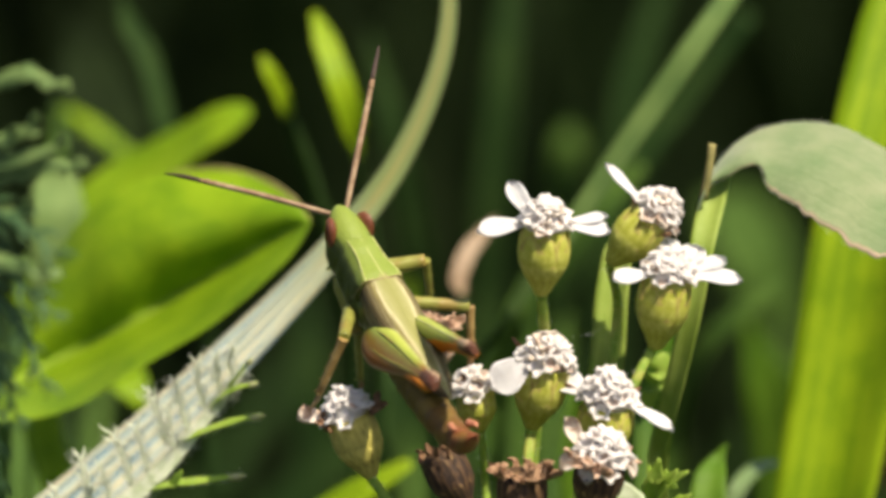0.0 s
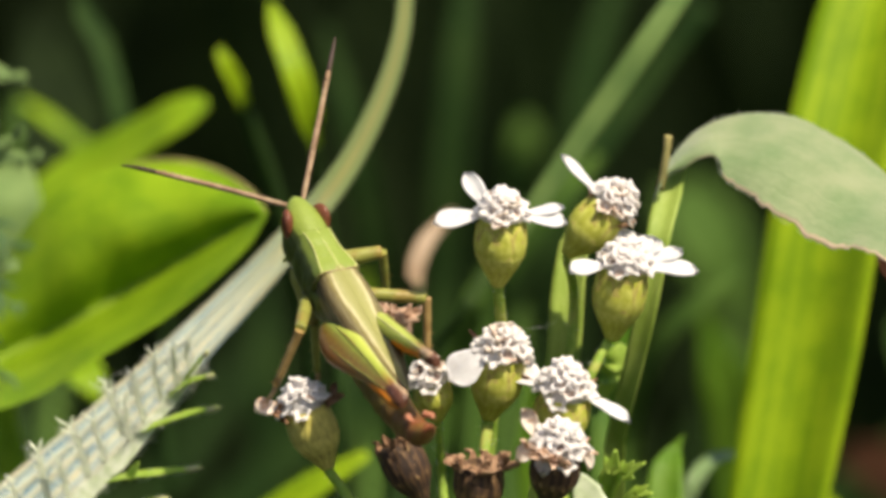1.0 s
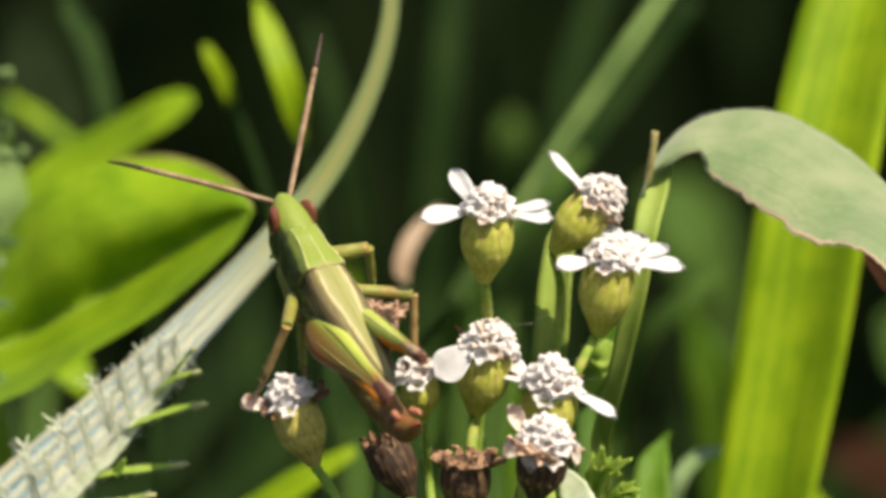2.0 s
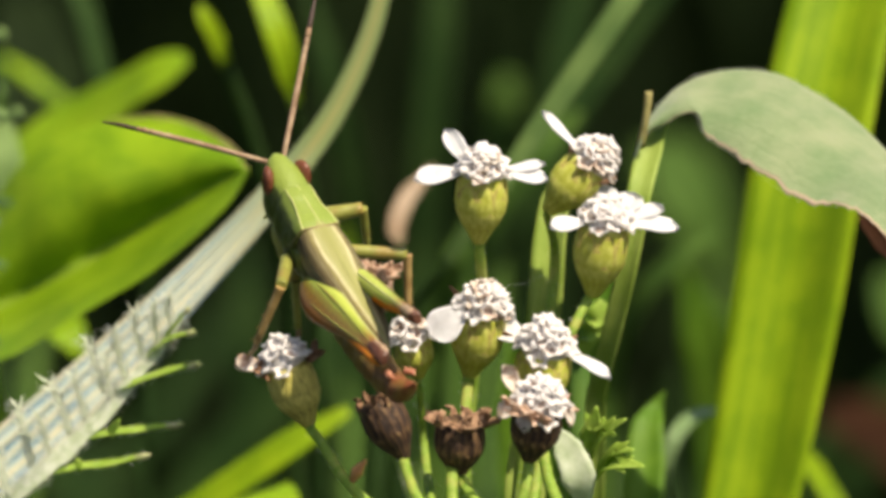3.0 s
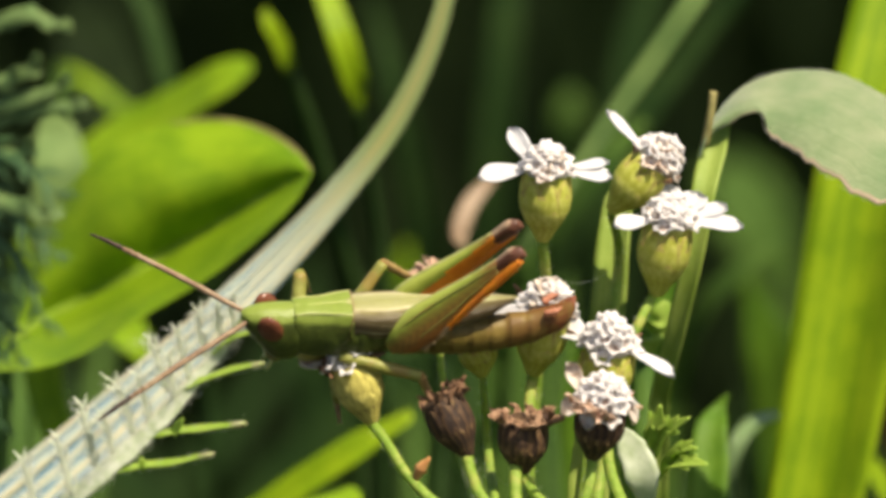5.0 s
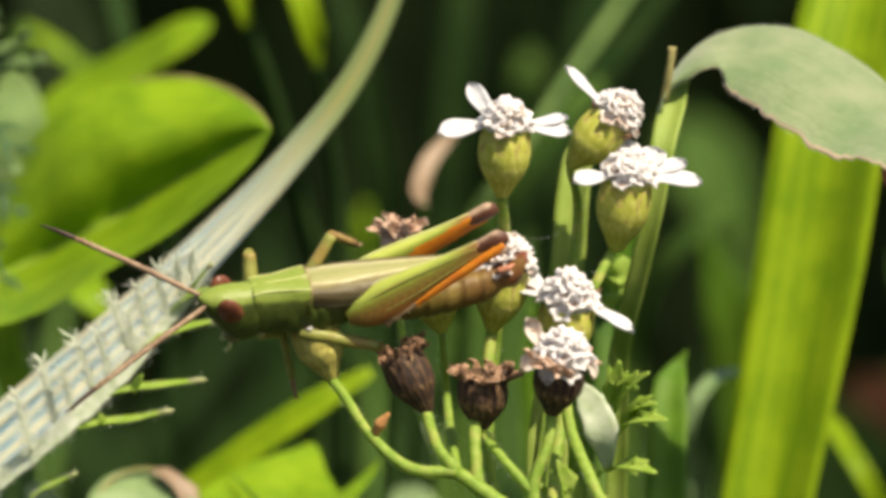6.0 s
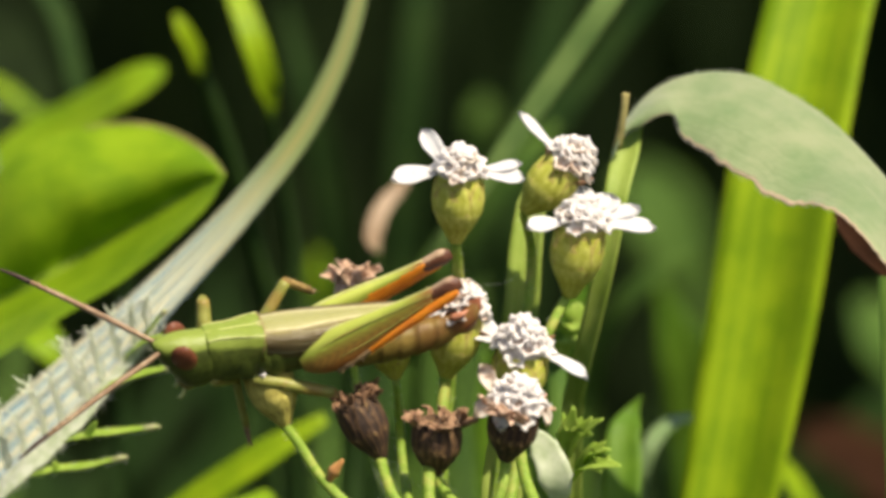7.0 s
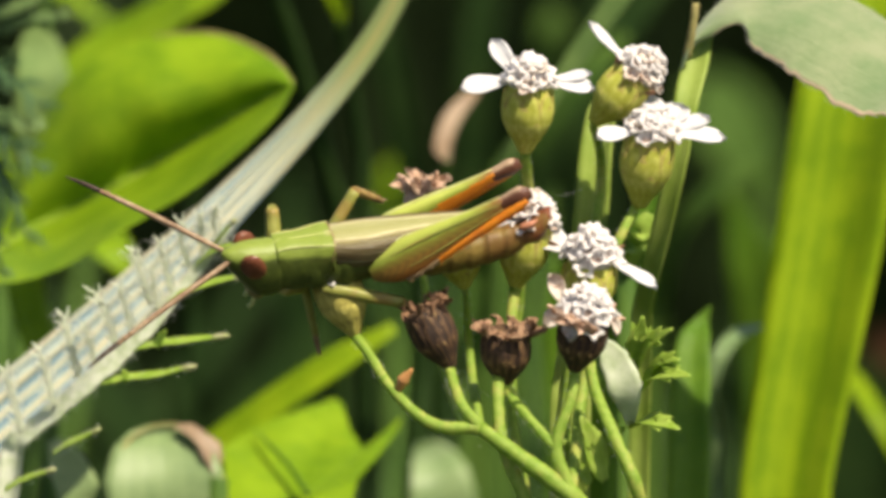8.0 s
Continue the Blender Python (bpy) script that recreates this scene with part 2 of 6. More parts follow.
GRASS = blade_material("fresh_grass", (0.17, 0.295, 0.004), (0.30, 0.43, 0.009), 0.35, (0.20, 0.35, 0.007), (0.32, 0.47, 0.011), veins=6, spec=0.2, vein_depth=0.8)
SHEATH = blade_material("grass_sheath", (0.22, 0.32, 0.045), (0.36, 0.45, 0.10), 0.3, (0.24, 0.36, 0.03), (0.36, 0.48, 0.06), veins=6, spec=0.2)
GRASS_MID = blade_material("green_grass", (0.08, 0.18, 0.012), (0.14, 0.26, 0.02), 0.3, (0.12, 0.24, 0.008), (0.2, 0.34, 0.012), veins=9, spec=0.2)
GRASS_DULL = blade_material("dull_grass", (0.055, 0.12, 0.022), (0.10, 0.18, 0.03), 0.3, (0.07, 0.14, 0.015), (0.12, 0.20, 0.02), veins=9, spec=0.12, rough=0.6)
# dim greens: shade among the meadow plants is put into the colour
GRASS_SHADE_TINT = blade_material("shade_tinted_grass", (0.019, 0.048, 0.011), (0.038, 0.074, 0.017), 0.3, (0.031, 0.072, 0.011), (0.054, 0.108, 0.015), veins=9, spec=0.1, rough=0.6)
# near-black greens: the shade deep in the meadow is put into the colour
GRASS_SHADE_DARK = blade_material("shade_darkened_grass", (0.006, 0.012, 0.003), (0.012, 0.023, 0.005), 0.2, (0.014, 0.03, 0.005), (0.026, 0.05, 0.007), veins=6, rough=0.8, spec=0.1)
LEAF = blade_material("broad_leaf", (0.15, 0.28, 0.006), (0.275, 0.42, 0.012), 0.4, (0.18, 0.34, 0.006), (0.31, 0.49, 0.012), veins=4, spec=0.2)
LEAF_GREY = blade_material("grey_green_leaf", (0.16, 0.25, 0.09), (0.26, 0.36, 0.15), 0.25, (0.16, 0.26, 0.05), (0.24, 0.34, 0.08), veins=5)
LEAF_SOFT = blade_material("soft_green_leaf", (0.12, 0.20, 0.055), (0.20, 0.29, 0.09), 0.25, (0.14, 0.24, 0.04), (0.2, 0.3, 0.06), veins=5, spec=0.15, rough=0.6)
SAGE = blade_material("sage_grass", (0.08, 0.145, 0.038), (0.14, 0.215, 0.06), 0.25, (0.10, 0.18, 0.03), (0.15, 0.24, 0.045), veins=9, spec=0.15, rough=0.6)
CURL = blade_material("curled_leaf", (0.18, 0.27, 0.11), (0.33, 0.37, 0.20), 0.3, (0.24, 0.36, 0.08), (0.34, 0.46, 0.13), veins=22, vein_depth=0.35, edge=(0.66, 0.50, 0.35), sheen=0.3, spec=0.35)
DRY_BROWN = blade_material("withered_leaf", (0.018, 0.007, 0.003), (0.045, 0.019, 0.008), 0.1, (0.1, 0.05, 0.02), (0.16, 0.08, 0.04), veins=5, spec=0.08, rough=0.8)
BEIGE = blade_material("dry_leaf", (0.25, 0.17, 0.10), (0.39, 0.29, 0.19), 0.3, (0.4, 0.22, 0.10), (0.55, 0.35, 0.18), veins=6)
FEATHER = plain_material("hairy_leaf", (0.46, 0.54, 0.34), (0.80, 0.82, 0.70), 1800, 0.8, thin=0.4, thin_colour=(0.66, 0.72, 0.48))
DOWNY_LEAF = plain_material("downy_leaf", (0.42, 0.50, 0.30), (0.74, 0.78, 0.62), 900, 0.8, thin=0.4, thin_colour=(0.5, 0.58, 0.34))
RIM = plain_material("dry_rim", (0.26, 0.25, 0.07), (0.42, 0.36, 0.14), 700, 0.7, thin=0.3)
DOWN = plain_material("downy_leaflet", (0.62, 0.68, 0.52), (0.84, 0.87, 0.74), 1800, 0.85, thin=0.45, thin_colour=(0.8, 0.84, 0.66))
HAIR = plain_material("silver_hair", (0.72, 0.74, 0.66), (0.86, 0.86, 0.80), 2000, 0.6, thin=0.6)
PALE_TIP = plain_material("pale_leaflet_tip", (0.40, 0.42, 0.18), (0.58, 0.56, 0.32), 1500, 0.7, thin=0.3)
LEAFLET = plain_material("yarrow_leaflet", (0.27, 0.42, 0.04), (0.42, 0.55, 0.10), 1500, 0.6, thin=0.4, thin_colour=(0.42, 0.6, 0.05))
# one leaf in two greens: shade in the first, sunlight in the second
FERN_SHADE = plain_material("ferny_leaf", (0.03, 0.085, 0.025), (0.07, 0.15, 0.045), 800, 0.7, thin=0.25)
FERN_SUNLIT = plain_material("sunlit_fern_leaflet", (0.10, 0.18, 0.05), (0.20, 0.30, 0.09), 800, 0.7, thin=0.3)
STALK = plain_material("yarrow_stalk", (0.21, 0.35, 0.035), (0.34, 0.47, 0.075), 1800, 0.6, thin=0.35, bump=0.0001, big=((0.42, 0.46, 0.10), 700), spec=0.3)
BRACT_EDGE = plain_material("bract_margin", (0.34, 0.26, 0.06), (0.58, 0.54, 0.13), 1400, 0.75, thin=0.25)
PETAL = plain_material("white_petal", (0.69, 0.68, 0.69), (0.79, 0.79, 0.80), 1600, 0.6, thin=0.42)
PETAL_OLD = plain_material("withered_petal", (0.60, 0.50, 0.40), (0.82, 0.77, 0.70), 1200, 0.75, thin=0.25, big=((0.34, 0.16, 0.07), 600))
FLORET = plain_material("white_floret", (0.84, 0.81, 0.79), (0.90, 0.88, 0.87), 2500, 0.65, thin=0.5)
ANTHER = plain_material("brown_anther", (0.50, 0.36, 0.29), (0.74, 0.62, 0.54), 3000, 0.8, thin=0.4)
HUSK = plain_material("brown_husk", (0.10, 0.045, 0.02), (0.30, 0.17, 0.09), 2200, 0.85, thin=0.1)
SOIL = plain_material("soil", (0.014, 0.014, 0.006), (0.045, 0.042, 0.018), 60, 0.95, bump=0.004, big=((0.022, 0.035, 0.009), 2.3))
BUD = plain_material("dry_bud", (0.42, 0.18, 0.05), (0.64, 0.34, 0.12), 1800, 0.7, thin=0.2)
HUSK_MIX = plain_material("curled_husk", (0.16, 0.08, 0.04), (0.44, 0.28, 0.17), 1600, 0.85, thin=0.1)
HUSK_PALE = plain_material("pale_husk", (0.50, 0.32, 0.21), (0.74, 0.55, 0.42), 2200, 0.85, thin=0.3)


def striped_material():
    """A waxy blade with pale ribs and broken blue-grey and straw furrows."""
    m, nt = material("ribbed_blade")
    along, cross = across(nt)
    def lines(pitch, reach, shift):
        cs = nt.nodes.new("ShaderNodeCombineXYZ")
        nt.links.new(calc(nt, "MULTIPLY", along, reach), cs.inputs[0])
        nt.links.new(calc(nt, "MULTIPLY_ADD", cross, pitch, shift), cs.inputs[1])
        n = node(nt, "ShaderNodeTexNoise", Scale=1.0, Detail=2.0, Roughness=0.5)
        nt.links.new(cs.outputs[0], n.inputs["Vector"])
        return n.outputs["Fac"]
    wide, fine, broken = lines(3.0, 0.03, 0.0), lines(13.0, 0.05, 7.0), lines(5.0, 0.30, 3.0)
    band = calc(nt, "SINE", calc(nt, "ADD", calc(nt, "MULTIPLY", cross, 15.0), calc(nt, "MULTIPLY", wide, 5.0)))
    level_in = calc(nt, "ADD", calc(nt, "MULTIPLY_ADD", band, 0.30, 0.5), calc(nt, "MULTIPLY", calc(nt, "SUBTRACT", broken, 0.5), 0.9))
    col = ramp(nt, level_in, ((0.22, (0.13, 0.24, 0.33)), (0.40, (0.40, 0.47, 0.41)), (0.62, (0.52, 0.54, 0.42)), (0.85, (0.60, 0.53, 0.34))))
    col = mix(nt, ramp(nt, fine, ((0.52, (0, 0, 0)), (0.64, (0.4, 0.4, 0.4)))), col, (0.62, 0.64, 0.55))
    col = mix(nt, calc(nt, "MULTIPLY", spots(nt, 900, 5), 0.2), col, (0.28, 0.38, 0.18))
    young = ramp(nt, calc(nt, "MULTIPLY", along, 0.02), ((0.44, (0.95, 0.95, 0.95)), (0.74, (0, 0, 0))))
    rib = ramp(nt, calc(nt, "ABSOLUTE", cross), ((0.1, (0.25, 0.24, 0.07)), (0.5, (0.14, 0.20, 0.055))))
    col = mix(nt, young, col, mix(nt, calc(nt, "MULTIPLY", spots(nt, 500, 4), 0.5), rib, (0.16, 0.19, 0.05)))
    finish(nt, col, 0.55, bump=band, bump_height=0.0002, thin=0.15, sheen=0.05, spec=0.25)
    return m


RIBBED = striped_material()


def dry_bract_material(name, deep, middle, pale, shift=0.0, thin=0.12, lines=0.13):
    """Scales of a flower head: dark lengthwise streaks on a paler ground."""
    m, nt = material(name)
    tc = nt.nodes.new("ShaderNodeTexCoord")
    sp = nt.nodes.new("ShaderNodeSeparateXYZ")
    nt.links.new(tc.outputs["Object"], sp.inputs[0])
    turn = calc(nt, "ARCTAN2", sp.outputs[1], sp.outputs[0])
    n = spots(nt, 1500.0, 5.0)
    line = calc(nt, "SINE", calc(nt, "ADD", calc(nt, "MULTIPLY", turn, 17.0), calc(nt, "MULTIPLY", n, 9.0)))
    f = calc(nt, "ADD", calc(nt, "MULTIPLY_ADD", line, lines, 0.25 + shift), calc(nt, "MULTIPLY", calc(nt, "SUBTRACT", n, 0.5), 1.5))
    col = ramp(nt, f, ((0.1, deep), (0.45, middle), (0.8, pale)))
    finish(nt, col, 0.75, bump=f, bump_height=0.0001, thin=thin)
    return m


BRACT = dry_bract_material("green_bract", (0.24, 0.16, 0.04), (0.47, 0.49, 0.055), (0.61, 0.62, 0.13), 0.32, 0.3, 0.05)
BRACT_DRY = dry_bract_material("dry_bract", (0.022, 0.011, 0.006), (0.085, 0.044, 0.018), (0.42, 0.28, 0.11), 0.06)
BRACT_FADED = dry_bract_material("faded_bract", (0.07, 0.035, 0.018), (0.48, 0.42, 0.09), (0.64, 0.57, 0.14), 0.30, 0.2, 0.07)
BRACT_TAN = dry_bract_material("tan_bract", (0.035, 0.017, 0.009), (0.115, 0.062, 0.025), (0.36, 0.23, 0.09), 0.04)


# ---- ground ----
def ground():
    bm = bmesh.new()
    n = 64
    rows = []
    for i in range(n + 1):
        row = []
        for k in range(n + 1):
            a, b = 2 * i / n - 1, 2 * k / n - 1
            x, y = a * abs(a) ** 3 * 150, b * abs(b) ** 3 * 150 + 0.5
            near = math.exp(-(x * x + y * y) / 4)
            z = -0.01 + 0.012 * near * noise.noise(Vector((x * 6, y * 6, 0)))
            row.append(bm.verts.new((x, y, z)))
        rows.append(row)
    for i in range(n):
        for k in range(n):
            bm.faces.new((rows[i][k], rows[i + 1][k], rows[i + 1][k + 1], rows[i][k + 1])).smooth = True
    me = bpy.data.meshes.new("ground")
    bm.to_mesh(me)
    bm.free()
    me.materials.append(SOIL)
    return tagged(new("ground", me), "dark brown soil under the meadow plants", "ground", kind="structure")


ground()


def meadow(name, count, middle, spread, tall, mat, label, seed, width=4.0, clear=0.0, back=0.0):
    """Grass as one mass of bent blades, scattered round a middle; none within clear of the yarrow, none nearer than back."""
    rnd = random.Random(seed)
    verts, faces = [], []
    while len(verts) < count * 18:
        x, y = rnd.gauss(middle[0], spread[0]), rnd.gauss(middle[1], spread[1])
        if math.hypot(x, y) < clear or y < back:
            continue
        h = tall * rnd.uniform(0.55, 1.0) * (0.8 + 0.3 * noise.noise(Vector((x * 2, y * 2, seed))))
        a = rnd.uniform(0, 2 * math.pi)
        lean, bend = rnd.uniform(0.02, 0.2) * h, rnd.uniform(0.0, 0.25) * h
        w = rnd.uniform(0.5, 1.2) * width * MM
        face = a + rnd.uniform(-0.8, 0.8)
        dx, dy = math.cos(a), math.sin(a)
        sx, sy = -math.sin(face), math.cos(face)
        base = len(verts)
        for s in range(6):
            t = s / 5
            q = lean * t + bend * t ** 3
            z = h * (t - 0.12 * t ** 3) - 0.012
            ww = w * (1 - t ** 3) * 0.5 + 0.0003
            cx, cy = x + dx * q, y + dy * q
            verts += [(cx - sx * ww, cy - sy * ww, z), (cx + dx * ww * 0.3, cy + dy * ww * 0.3, z), (cx + sx * ww, cy + sy * ww, z)]
        for s in range(5):
            b = base + s * 3
            faces += [(b, b + 1, b + 4, b + 3), (b + 1, b + 2, b + 5, b + 4)]
    me = bpy.data.meshes.new(name)
    me.from_pydata(verts, [], faces)
    for p in me.polygons:
        p.use_smooth = True
    me.materials.append(mat)
    return tagged(new(name, me), label, "grass", kind="stuff")


meadow("tall_grass", 7000, (0.0, 1.0), (0.45, 0.33), 0.76, GRASS_SHADE_DARK, "mass of tall meadow grass with shade put into its dark green", 3, 7.0, back=0.38)
meadow("meadow_grass", 9000, (0.0, 2.0), (2.2, 1.5), 0.6, GRASS_DULL, "green meadow grass further off", 6, 6.0, back=0.9)
# short grass uses the dim tint, with shade already in its colour
meadow("short_grass", 16000, (0.0, 0.6), (1.5, 1.5), 0.24, GRASS_SHADE_TINT, "short green meadow grass round the yarrow", 4, 5.0, clear=0.14, back=-4.0)


RIB = plain_material("midrib", (0.20, 0.33, 0.02), (0.32, 0.45, 0.05), 900, 0.6, thin=0.3, spec=0.2)


def grass_blade(points, widths, face, mat, label, fold=0.25, group="grass blades behind the yarrow", stem=None, thick_stem=0.3, **more):
    """A rooted grass blade; the points go from its tip to the ground, or to a thin stem that does."""
    foot = stem[-1] if stem else points[-1]
    ob = thing("grass_blade", at(*foot), label, "grass blade", group)
    part("blade", strip(bmesh.new(), points, widths, face, fold=fold, **more), mat, ob)
    if stem:
        # the stem's dark green holds the shade below the bright blade
        part("stem", tube(bmesh.new(), stem, [0.7 * thick_stem] + [thick_stem] * (len(stem) - 1)), GRASS_SHADE_TINT, ob, "thin stem with shade put into its dark green")
    if max(widths) > 1.0:
        part("midrib", tube(bmesh.new(), [Vector(p) - Vector(face).normalized() * 0.03 for p in points], [0.04] + [0.018 * w + 0.03 for w in widths[1:]], seg=6, per=8), RIB, ob, "pale midrib")
    return ob


# the broad bright blade
grass_blade([(31.52, 31.13, 44), (28.92, 22.7, 42), (26.34, 10.87, 40), (24.98, 2.47, 40), (21.92, -13.93, 40), root(8, 60)], [5.6, 7.0, 7.4, 7.2, 6.0, 4.0], (-0.25, 0.5, -1), GRASS,
            "broad bright yellow-green grass blade with sunlight through it", fold=0.32, cols=8, ridge=0.02)
# the ribbed waxy blade that crosses behind the insect's head
grass_blade([(-0.42, 33.33, 36), (-0.56, 27.57, 34), (-0.84, 22.21, 32), (-3.78, 14.40, 29), (-7.95, 8.75, 26), (-14.04, 2.22, 24), (-20.92, -4.54, 22), (-29.14, -11.98, 20), root(-46, 16)], [0.5, 0.9, 1.1, 1.5, 1.9, 2.6, 3.6, 4.6, 4.0], (0.3, 0.5, -1), RIBBED,
            "long waxy grey-green grass blade with straw and blue ribs", fold=0.2, cols=10, ridge=0.03)
# small blades further back
grass_blade([(-12.83, 22.05, 60), (-12.39, 21.06, 60), (-11.71, 19.62, 61), (-11.17, 18.29, 62)], [0.4, 1.1, 1.4, 0.8], (0.3, 0.5, -1), GRASS,
            "narrow green grass blade tip lit by the sun", stem=[(-11.33, 18.67, 62.4), (-10.22, 15.66, 65), (-8.89, 11.46, 68), (-6.77, 3.29, 72), root(-8, 90)], thick_stem=0.55)
grass_blade([(-9.41, 24.92, 60), (-8.77, 23.05, 59), (-7.73, 20.08, 58), (-7.01, 17.54, 59), (-6.6, 15.59, 62)], [0.5, 1.6, 1.9, 1.8, 1.0], (0.2, 0.4, -1), GRASS,
            "short bright green grass blade on a thin stalk", stem=[(-6.68, 15.86, 62.4), (-6.16, 12.91, 66), (-5.26, 7.01, 70), root(-4, 110)], thick_stem=0.45)
grass_blade([(-22.64, 26.85, 80), (-22.19, 24.84, 80), (-21.24, 23.29, 80), (-19.54, 17.23, 80), (-17.56, 10.09, 84)], [0.2, 1.4, 1.6, 1.5, 0.6], (0.3, 0.1, -1), GRASS_SHADE_TINT,
            "dull blue-green grass blade", stem=[(-17.71, 10.66, 84), (-16.85, 7.45, 86), root(-26, 120)])
grass_blade([(19.96, 29.07, 46), (14.76, 21.74, 42), (12.33, 18.16, 42), (9.83, 14.59, 42), (7.4, 11.01, 42), (5.22, 7.97, 42), (3.19, 4.94, 43)], [1.3, 1.75, 1.7, 1.6, 1.4, 1.2, 0.8], (-0.4, 0.35, -1), SAGE,
            "dull green grass blade leaning across the shade", stem=[(3.29, 5.08, 43), (-1.5, -0.90, 50), root(-4, 110)])
grass_blade([(20.32, 26.81, 110), (15.77, 20.88, 110), (12.3, 16.13, 110), (9.07, 11.01, 111), (5.91, 5.08, 113), root(-2, 150)], [1.2, 1.6, 1.9, 1.9, 1.9, 1.8], (0.5, 0.1, -1), GRASS_SHADE_TINT,
            "dark blue-green grass blade leaning across the shade")
grass_blade([(-3.03, -4.29, 47), (-6.63, -6.45, 47), (-10.96, -9.34, 47.5), (-15.30, -12.59, 48), (-21.14, -17.70, 50), root(-40, 80)], [0.8, 1.9, 2.0, 2.1, 2.2, 2.4], (-0.2, 0.25, -1), GRASS,
            "bright green grass blade slanting under the flowers")
grass_blade([(25.98, -6.38, 60), (27.08, -8.14, 58), (28.64, -10.84, 56), (30.74, -14.52, 58), root(56, 70)], [0.5, 1.3, 1.4, 1.4, 1.6], (-0.3, 0.6, -1), GRASS,
            "bright green grass blade near the ground")
grass_blade([(16.66, -3.0, 30), (16.24, -3.7, 30), (15.66, -5.03, 29), (15.46, -7.48, 28), (15.23, -13.75, 26), root(14, 40)], [0.12, 0.7, 2.0, 2.5, 2.6, 3.0], (-0.2, 0.45, -1), GRASS_MID,
            "upright dark green blade with a pointed tip")
grass_blade([(20.44, -4.36, 45), (18.94, -4.73, 43), (17.63, -6.09, 41), (17.1, -7.87, 41), (17.51, -11.1, 43), root(18, 60)], [0.9, 1.3, 1.2, 0.9, 0.8, 1.2], (-0.2, 0.8, -0.7), LEAF_GREY,
            "pale grey-green leaf bent over")
grass_blade([(13.34, 5.32, 24), (12.75, 2.36, 24), (12.13, -1.11, 24), (11.45, -5.64, 25), root(10, 60)], [0.4, 2.0, 2.7, 2.7, 2.7], (-0.2, 0.3, -1), GRASS_MID,
            "mid green grass blade half hidden by the stalks")
grass_blade([(12.47, 15.6, 85), (9.8, 12.93, 85), (7.53, 10.27, 86), (5.06, 7.04, 88), root(-2, 130)], [0.6, 2.0, 2.2, 2.2, 2.0], (0.1, 0.4, -1), GRASS_DULL,
            "soft green grass blade behind the flower heads")
grass_blade([(5.22, 8.6, 60), (4.01, 5.84, 60), (3.02, 2.72, 62), (2.18, -0.6, 64), root(0, 110)], [0.5, 1.7, 1.9, 1.9, 2.0], (0.1, 0.4, -1), GRASS_DULL,
            "soft green grass blade behind the flower heads")
grass_blade([(22.17, 7.83, 90), (19.67, 5.99, 90), (17.39, 4.0, 91), (15.63, 1.31, 93), (14.54, -2.56, 96), root(14, 140)], [0.4, 1.4, 1.6, 1.6, 1.7, 1.8], (0.1, 0.4, -1), GRASS_DULL,
            "soft green grass blade behind the flat stalk")
# dim blades deep in the meadow; their shade is put into the colour
grass_blade([(3.88, 31.74, 150), (3.26, 24.22, 150), (2.51, 15.91, 152), (2.1, 5.89, 156), root(4, 190)], [1.0, 2.2, 2.6, 2.6, 3.0], (0.1, 0.3, -1), GRASS_SHADE_TINT,
            "dim dark green grass blade with shade put into its colour")
grass_blade([(-6.38, 26.02, 130), (-4.96, 20.32, 130), (-3.15, 11.44, 134), (-2.14, 2.47, 140), root(-2, 180)], [0.4, 1.6, 2.0, 2.2, 2.6], (0.1, 0.3, -1), GRASS_SHADE_TINT,
            "dim dark green grass blade with shade put into its colour")
grass_blade([(16.21, 33.44, 170), (13.21, 23.58, 170), (11.74, 12.04, 172), (11.36, -0.0, 176), root(16, 210)], [1.0, 2.4, 2.6, 2.6, 3.0], (0.1, 0.3, -1), GRASS_SHADE_TINT,
            "dim dark green grass blade with shade put into its colour")
# green sheath behind the upper heads, and the stalk of the curled leaf
grass_blade([(10.29, 10.5, 12), (9.78, 8.45, 12), (9.43, 6.06, 11.5), (9.15, 2.31, 11), (8.64, -2.45, 11), (7.93, -8.55, 9), root(6, 2)], [0.8, 1.9, 2.1, 2.2, 2.3, 2.5, 2.5], (-0.3, 0.7, -1), SHEATH,
            "folded light green grass sheath behind the flower heads", fold=0.5)


